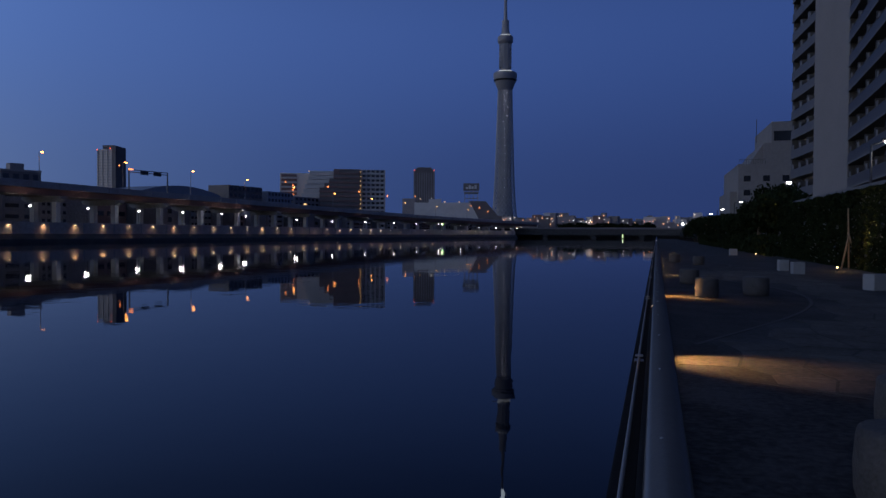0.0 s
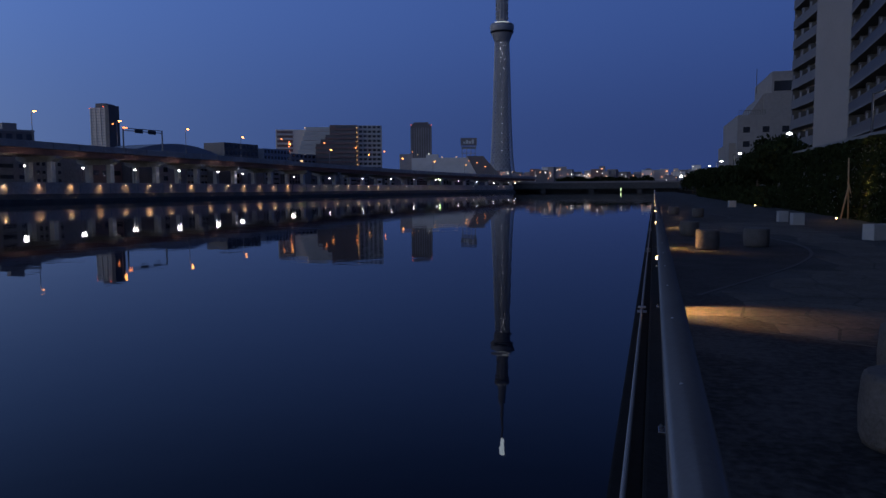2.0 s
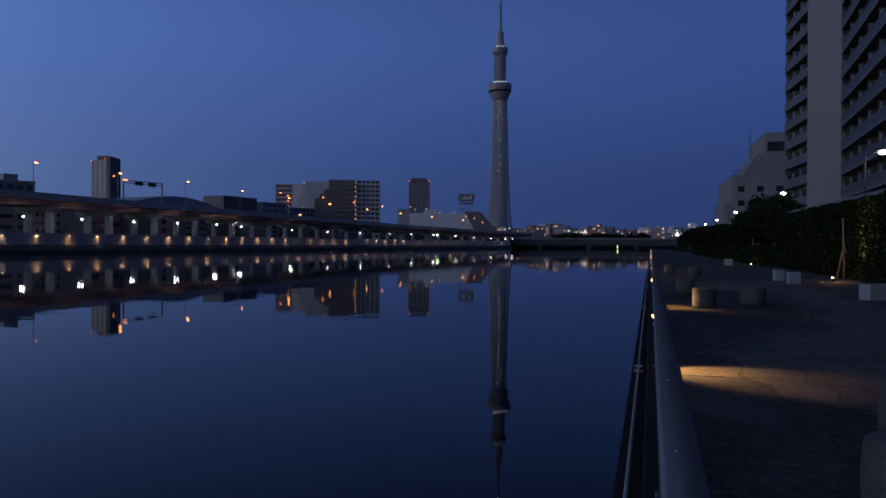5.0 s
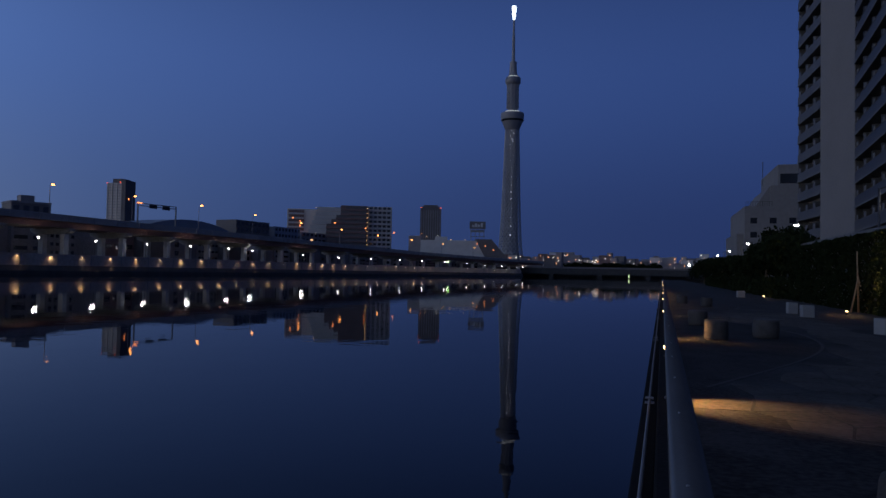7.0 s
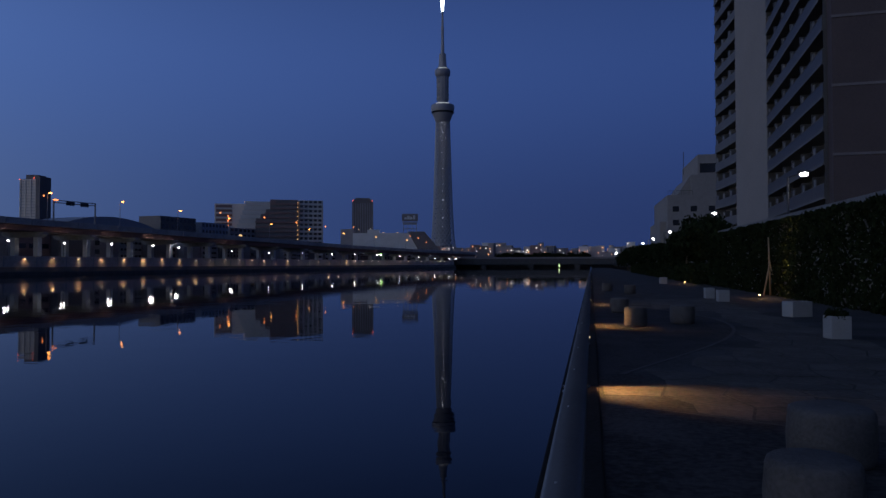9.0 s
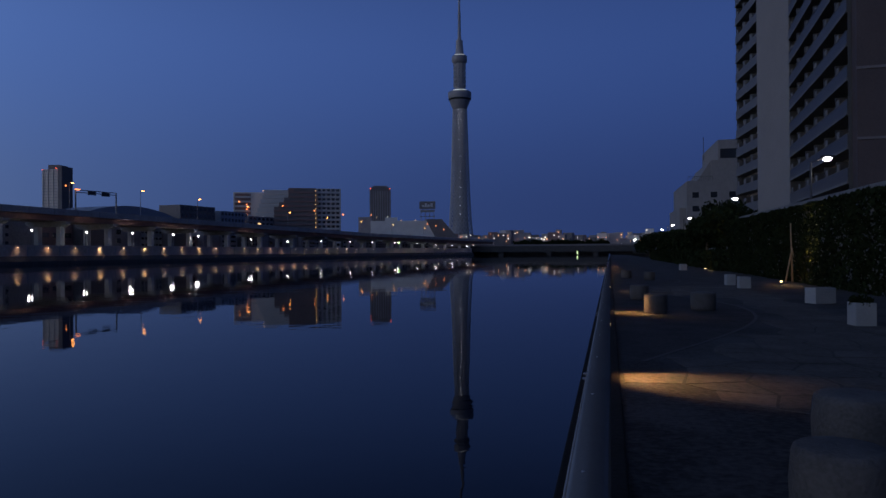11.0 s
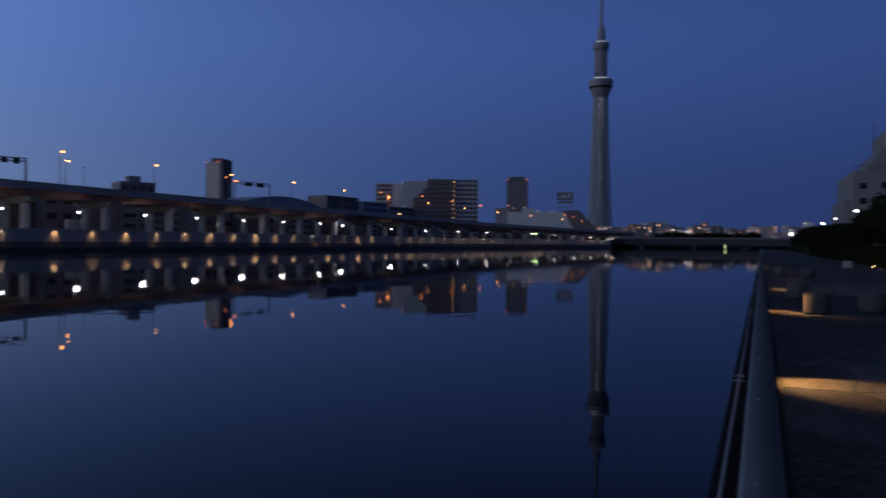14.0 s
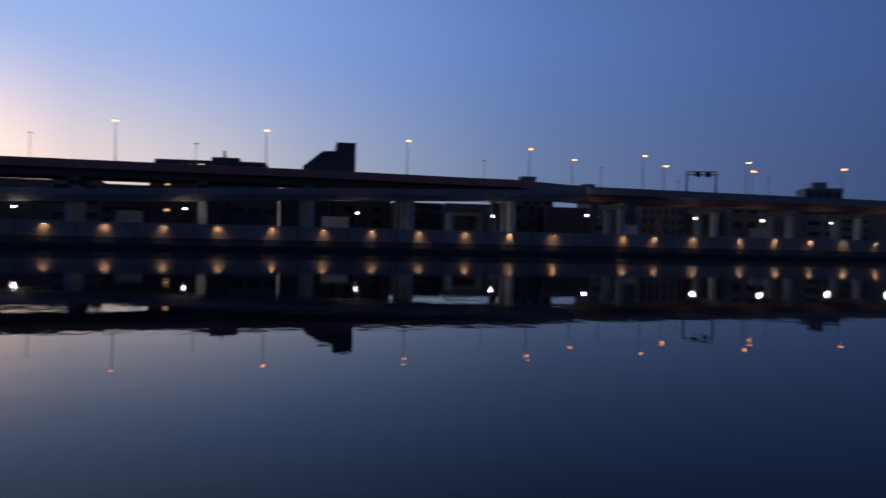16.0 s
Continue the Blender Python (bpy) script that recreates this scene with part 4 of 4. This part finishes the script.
# blocks that show over the expressway
lb = building("low_block", "long dark building with two lit windows behind the expressway", -226, -10, 32, 14, 23.0, 84, M_dkbld, 6, 8, 0.0, 3, roof=False)
part("lit_window", box(-3.4, -1.8, -0.3, -0.13, 20.6, 21.9), L_win, lb, "lit yellow window")
part("lit_window", box(-6.9, -5.1, -0.3, -0.13, 21.1, 21.7), L_win, lb, "lit yellow window")
part("roof_mast", tube(bmesh.new(), (3.5, 4, 23), (3.5, 4, 26.5), 0.5, 0.3), M_dkbld, lb)
part("roof_box", box(0, 8, 2, 8, 23.004, 24.3), M_dkbld, lb)
D2 = thing("sloped_building", "dark building with a sloping side", "building", (-229, 26, 2.6), 86)
bm = bmesh.new()
v = [bm.verts.new(c) for yy in (0, 12) for c in [(-8.5, yy, 0), (-8.5, yy, 23), (-2.5, yy, 28), (2.0, yy, 28.2), (2.0, yy, 31), (8.0, yy, 31), (8.0, yy, 0)]]
bm.faces.new(v[:7])
bm.faces.new(v[7:][::-1])
for i in range(7):
    bm.faces.new((v[i], v[7 + i], v[7 + (i + 1) % 7], v[(i + 1) % 7]))
bmesh.ops.recalc_face_normals(bm, faces=bm.faces)
part("wall", bm, M_dkbld, D2)
building("low_block", "small dark block behind the expressway", -218, 206.5, 13, 12, 22.0, 62, M_dkbld, 5, 4, 0, 4)
building("low_block", "low grey block behind the expressway", -222, 92, 15, 12, 19.5, 80, M_midbld, 5, 4, 0, 6)
building("low_block", "small grey block behind the expressway", -220, 112, 4, 8, 20.5, 80, M_dkbld, 0, 0, 0, 7, False)
for i, (y, off, w, h, m, lab) in enumerate(((341, 70, 28, 26.0, M_dkbld, "dark office block"), (370, 70, 24, 24.4, M_blue, "blue-grey block"), (405, 74, 34, 23.0, M_midbld, "grey block"))):
    p = bank(y, off, 2.6)
    building("far_block", lab + " behind the expressway", p.x, p.y, w, 14, h, 90 + bank_turn(y), m, 7, 8, 0.01, 40 + i, roof=False)
p = bank(297, 70, 2.6)
hall = thing("arched_hall", "long blue-grey hall with a low arched roof", "building", p, 90 + bank_turn(297))
bm = bmesh.new()
arc = [(-30 + 60 * i / 16, 18.6 + 4.6 * math.sin(math.pi * i / 16) ** 0.8) for i in range(17)]
fr = [bm.verts.new((x, 0, z)) for x, z in arc] + [bm.verts.new((30, 0, 0)), bm.verts.new((-30, 0, 0))]
bk = [bm.verts.new((v.co.x, 22, v.co.z)) for v in fr]
bm.faces.new(fr)
bm.faces.new(bk[::-1])
for i in range(len(fr)):
    bm.faces.new((fr[i], bk[i], bk[(i + 1) % len(fr)], fr[(i + 1) % len(fr)]))
bmesh.ops.recalc_face_normals(bm, faces=bm.faces)
part("hall_body", bm, M_blue, hall)
rib_me = mesh_of(box(-0.2, 0.2, -0.35, -0.002, 0, 18.4), M_midbld)
for i in range(11):
    share("rib", rib_me, hall, pose(-28 + 5.6 * i, 0, 0))

p = bank(60, 26, 2.6)
sh = thing("white_canopy", "white portal frame of a shed under the expressway", "shed", p, 90 + bank_turn(60))
bm = bmesh.new()
abox(bm, -4.6, -3.9, 0, 6, 0, 7.6)
abox(bm, 3.9, 4.6, 0, 6, 0, 7.6)
abox(bm, -4.6, 4.6, 0, 6, 7.604, 8.5, 0.2)
part("frame", bm, M_white2, sh)
part("back", box(-3.9, 3.9, 4.5, 5.9, 0, 7.6), M_dkbld, sh)
# added white panels, meant to give pale squares in the river's reflection
for y, w in ((24, 7), (-26, 6), (108, 5), (150, 6)):
    p = bank(y, 24, 2.6)
    pn = thing("site_panel", "plain white panel added under the expressway to show in the water", "hoarding", p, 90 + bank_turn(y))
    part("panel", box(-w / 2, w / 2, 0, 0.2, 0, 6.2), M_white2, pn)
    part("post", box(-w / 2, -w / 2 + 0.2, 0.204, 0.5, 0, 6.0), M_dark, pn)
# added green lamp; it only supplies the yellow-green streak on the water
p = bank(455, 6.5, 2.6)
sg = thing("traffic_signal", "green lamp added for the yellow-green streak on the water", "signal", p)
part("pole", tube(bmesh.new(), (0, 0, 0), (0, 0, 6.2), 0.12), M_dark, sg)
part("lens", ball(bmesh.new(), (0.3, 0, 6.5), 0.42), L_sig, sg, "glowing green lens")
p = Vector((-113, 893, 2.6))
ob = thing("lit_block", "low block with rows of orange lights", "building", p, 7)
part("wall", box(-13, 13, 0, 12, 0, 26.5), M_dkbld, ob)
for i in range(16):
    part("light", ball(bmesh.new(), (-11.5 + 3.2 * (i % 8) + (i * 7 % 3) * 0.6, -0.5, 25 - (i * 5 % 4) * 3.6), 0.55, u=8, v=5), L_pt if i % 3 else L_win, ob)

rng = random.Random(77)
y = -170.0
i = 0
while y < 590:
    w = rng.uniform(12, 17)
    p = bank(y + w / 2, 40 + rng.uniform(-2, 5), 2.6)
    near = y < 100
    m = rng.choice((M_dkbld, M_dkbld, M_midbld)) if near else rng.choice((M_midbld, M_concD, M_dkbld, M_midbld, M_brownf, M_dkbld))
    h = rng.uniform(11.5, 15.5) if near else rng.uniform(14.0, 15.6) if y < 290 else rng.uniform(8.0, 12.0)
    building("street_building", "low building in the street behind the expressway", p.x, p.y, w, 9, h,
             90 + bank_turn(y), m, (0, 3, 0, 4, 5)[i % 5], (4, 3, 5, 2, 6)[i % 5], 0.0, 100 + i, roof=False, win=((0.55, 0.4), (0.3, 0.55), (0.7, 0.35))[i % 3])
    y += w + (0.3 if near else 0.4)
    i += 1

p = bank(-18, 36, 2.6)
nb = building("street_building", "narrow dark block with two amber windows behind the expressway", p.x, p.y, 9, 9, 17.0, 90 + bank_turn(-18), M_dkbld, 0, 0, 0, 0, roof=False)
part("lit_window", box(-0.6, 0.5, -0.3, -0.004, 13.6, 14.2), L_win, nb, "lit amber window")
part("lit_window", box(-0.7, 0.5, -0.3, -0.004, 6.7, 7.3), L_win, nb, "lit amber window")

# low city along the horizon, with its lights
rng = random.Random(99)
city_mats = (M_midbld, M_midbld, M_dkbld, M_brownf, M_pale, M_tile)
for i in range(96):
    x = -190 + i * 2.8 + rng.uniform(-2, 2)
    y = rng.uniform(700, 1050)
    x = x * y / 900
    h = rng.uniform(14, 24) * y / 900 + (4 if rng.random() < 0.1 else 0)
    if -126 < x * 900 / y < -100:
        h = 27 * y / 900
    w = rng.uniform(5, 13)
    t = building("city_building", "distant low city building at dusk", x, y, w, 10, h, rng.uniform(-10, 10), rng.choice(city_mats), 0, 0, 0.0, i, roof=False)
    for _ in range(rng.choice((3, 4, 4, 5))):
        lit_dot(t, rng.uniform(-w / 2, w / 2), -0.6, rng.uniform(0.35, 0.95) * h, rng.uniform(0.28, 0.55), rng.choice((L_win, L_far, L_far, L_farw, L_farw)))
for i in range(26):
    x = 48 + i * 9
    building("city_building", "distant low city building at dusk", x, rng.uniform(560, 800), rng.uniform(10, 16), 10, rng.uniform(10, 22), rng.uniform(-10, 10), rng.choice(city_mats), 4, 3, 0.1, 300 + i, roof=False)

# bridge closing the reach
BR = thing("river_bridge", "low dark road bridge across the river", "bridge", (0, 0, 0))
part("deck", box(-150, 70, 600, 612, 2.4, 7.6), M_revet, BR)
part("parapet", box(-150, 70, 599.6, 599.996, 7.2, 8.6), M_dkbld, BR)
for x in (-84, -44, -6):
    part("pier", box(x - 2, x + 2, 601, 611, -1, 2.396), M_revet, BR)
part("embankment", box(-125, 66, 616, 640, -1, 6.6), M_revet, BR)
rng = random.Random(64)
for i in range(13):
    tree(-72 + 6.2 * i + rng.uniform(-1.5, 1.5), rng.uniform(622, 632), rng.uniform(4.6, 7.0), rng.uniform(3.6, 5.0), 200 + i, 900, 0.55, 6.6)
sl = thing("signal_lamp", "small yellow-green navigation lamp on the water's edge", "lamp", (-18, 520, 0))
part("post", tube(bmesh.new(), (0, 0, -1), (0, 0, 3.4), 0.3), M_dark, sl)
part("lens", box(-0.3, 0.3, -0.6, -0.1, 0.6, 2.9), L_green, sl, "glowing yellow-green tube")
cl = thing("quay_light", "white lamps by the far end of the path", "lamp", (14, 330, 2.6))
part("pole", tube(bmesh.new(), (0, 0, 0), (0, 0, 4.8), 0.1), M_dark, cl)
part("lens", ball(bmesh.new(), (0, 0, 4.9), 0.5), L_white, cl)

# ---------------------------------------------------------------- broadcasting tower
TX, TY = -327.8, 1658.6
tw = thing("broadcasting_tower", "tall pale lattice broadcasting tower with two decks", "tower", (TX, TY, 2.6))
body = [(33, 0), (29.5, 40), (26.0, 68), (22.5, 130), (20.2, 200), (18.2, 270), (16.5, 325), (16.3, 338)]


def radius(z):
    return float(np.interp(z, [p[1] for p in body], [p[0] for p in body]))


def arc_band(r, z0, z1, half):
    """A curved strip of light on the side of the tower that faces the river."""
    bm = bmesh.new()
    c = math.atan2(-TY, -TX)
    rows = [[bm.verts.new((q * math.cos(c + a), q * math.sin(c + a), z)) for q, z in ((r, z0), (r + 0.3, z0), (r + 0.3, z1), (r, z1))] for a in steps(-half, half, half / 5)]
    for a, b in zip(rows, rows[1:]):
        for i in range(4):
            bm.faces.new((a[i], b[i], b[(i + 1) % 4], a[(i + 1) % 4]))
    bm.faces.new(rows[0])
    bm.faces.new(rows[-1][::-1])
    bmesh.ops.recalc_face_normals(bm, faces=bm.faces)
    return bm


part("core", lathe(bmesh.new(), [(r * 0.72, z) for r, z in body], 20), M_towerD, tw, smooth=True)
bm = bmesh.new()
N = 18
zs = steps(0, 338, 11.5)
for a, b in zip(zs, zs[1:]):
    for i in range(N):
        for s in (0.5, -0.5):
            p = [(radius(z) * math.cos(2 * math.pi * (i + o) / N), radius(z) * math.sin(2 * math.pi * (i + o) / N), z) for z, o in ((a, 0), (b, s))]
            tube(bm, p[0], p[1], 0.85, seg=4, caps=False)
        p = [(radius(b) * math.cos(2 * math.pi * (i + o + 0.5) / N), radius(b) * math.sin(2 * math.pi * (i + o + 0.5) / N), b) for o in (0, 1)]
        tube(bm, p[0], p[1], 0.7, seg=4, caps=False)
part("lattice", bm, M_tower, tw)
deck = part("lower_deck", lathe(bmesh.new(), [(16.5, 336), (18, 340), (22, 350), (26.5, 362), (27.6, 369), (27.4, 375), (25.5, 377.5), (14, 378.4)], 36), M_deck, tw, smooth=True)
part("window_band", lathe(bmesh.new(), [(25.4, 356.5), (27.5, 360.5)], 36, False), M_glassd, deck)
part("light_ring", arc_band(26.3, 376.9, 378.6, 0.62), L_ringd, deck)
bm = lathe(bmesh.new(), [(11.5, 378), (12.0, 400), (12.6, 440), (12.4, 446)], 20)
for k in range(6):
    z = 388 + 10 * k
    for i in range(12):
        a = 2 * math.pi * i / 12
        abox(bm, 13.4 * math.cos(a) - 1.2, 13.4 * math.cos(a) + 1.2, 13.4 * math.sin(a) - 1.2, 13.4 * math.sin(a) + 1.2, z, z + 7)
part("upper_shaft", bm, M_towerD, tw)
deck2 = part("upper_deck", lathe(bmesh.new(), [(12.5, 443), (17.5, 448), (18.4, 456), (17.6, 461), (13, 465)], 30), M_deck, tw, smooth=True)
part("light_ring", arc_band(16.6, 461.8, 463.2, 0.7), L_ringd, deck2)
part("antenna_base", lathe(bmesh.new(), [(11.5, 464), (10.0, 470), (8.6, 480), (8.2, 499)], 16), M_towerD, tw)
bm = lathe(bmesh.new(), [(4.2, 499), (3.8, 530), (3.0, 532), (3.4, 534), (3.4, 565), (2.2, 567), (2.6, 570), (2.2, 600)], 10)
part("antenna", bm, M_towerD, tw)
bm = lathe(bmesh.new(), [(2.4, 600), (3.2, 606), (4.6, 616), (5.4, 628), (5.0, 633.4)], 10)
part("lit_tip", bm, L_tip, tw, "white floodlit tip")
rng = random.Random(8)
cz = math.atan2(-TY, -TX)
for z in (333, 327, 318, 309, 300, 290, 275, 262, 245, 224, 205, 188, 172, 150, 128, 108, 88):
    a = cz + rng.uniform(-0.25, 0.25) * (1 if z > 250 else 0.15)
    part("tower_lamp", ball(bmesh.new(), ((radius(z) + 1.2) * math.cos(a), (radius(z) + 1.2) * math.sin(a), z), 0.6, u=8, v=5), L_dot, tw)
for z in (322, 312, 296):
    a = cz + rng.uniform(-0.4, 0.4)
    part("tower_lamp", ball(bmesh.new(), ((radius(z) + 1.2) * math.cos(a), (radius(z) + 1.2) * math.sin(a), z), 0.5, u=8, v=5), L_dot, tw)

# ---------------------------------------------------------------- irregular paving stones between the bays
rng = random.Random(31)
paving = thing("crazy_paving", "irregular pale paving stones between the dark bays", "paving", kind="structure")


def bay_edge(y):
    return 0.12 + SKEW * y + bay_x(y)


CW, CH = 0.74, 0.62
grid = {}
rest = bmesh.new()
for i in range(12):
    for j in range(44):
        grid[i, j] = (0.22 + CW * i + (rng.uniform(-0.2, 0.2) if i else 0), 5.6 + CH * j + rng.uniform(-0.22, 0.22))
for i in range(11):
    for j in range(43):
        q = [grid[i, j], grid[i + 1, j], grid[i + 1, j + 1], grid[i, j + 1]]
        cx, cy = sum(p[0] for p in q) / 4, sum(p[1] for p in q) / 4
        if min(p[0] - bay_edge(p[1]) for p in q) < (-0.12 if 8.0 < cy < 9.9 else 0.09) or min(p[1] for p in q) < 7.2 and cx < 3.6:
            continue
        if cx > 5.6:
            continue
        h = G + rng.uniform(0.0035, 0.0055)
        ins = [((p[0] - cx) * 0.955 + cx, (p[1] - cy) * 0.95 + cy) for p in q]
        single = len(paving.children) < 300
        bm = bmesh.new() if single else rest
        lo = [bm.verts.new((x, y, G - 0.01)) for x, y in ins]
        hi = [bm.verts.new(((x - cx) * 0.99 + cx, (y - cy) * 0.99 + cy, h)) for x, y in ins]
        bm.faces.new(hi)
        for a in range(4):
            bm.faces.new((lo[a], lo[(a + 1) % 4], hi[(a + 1) % 4], hi[a]))
        if single:
            part("paving_stone", bm, M_stone, paving)
tagged(part("paving_stones", rest, M_stone, paving), kind="stuff")

# expansion joints on the expressway's parapet
joint_me = mesh_of(box(-0.06, 0.10, -0.09, 0.09, -1.96, -0.06), M_concD)
for y in steps(-170, 420, 9.5):
    share("parapet_joint", joint_me, road, Matrix.Translation(bank(y, main_o(y) - 0.02, main_z(y))) @ pose(0, 0, 0, 0, 0, bank_turn(y)))
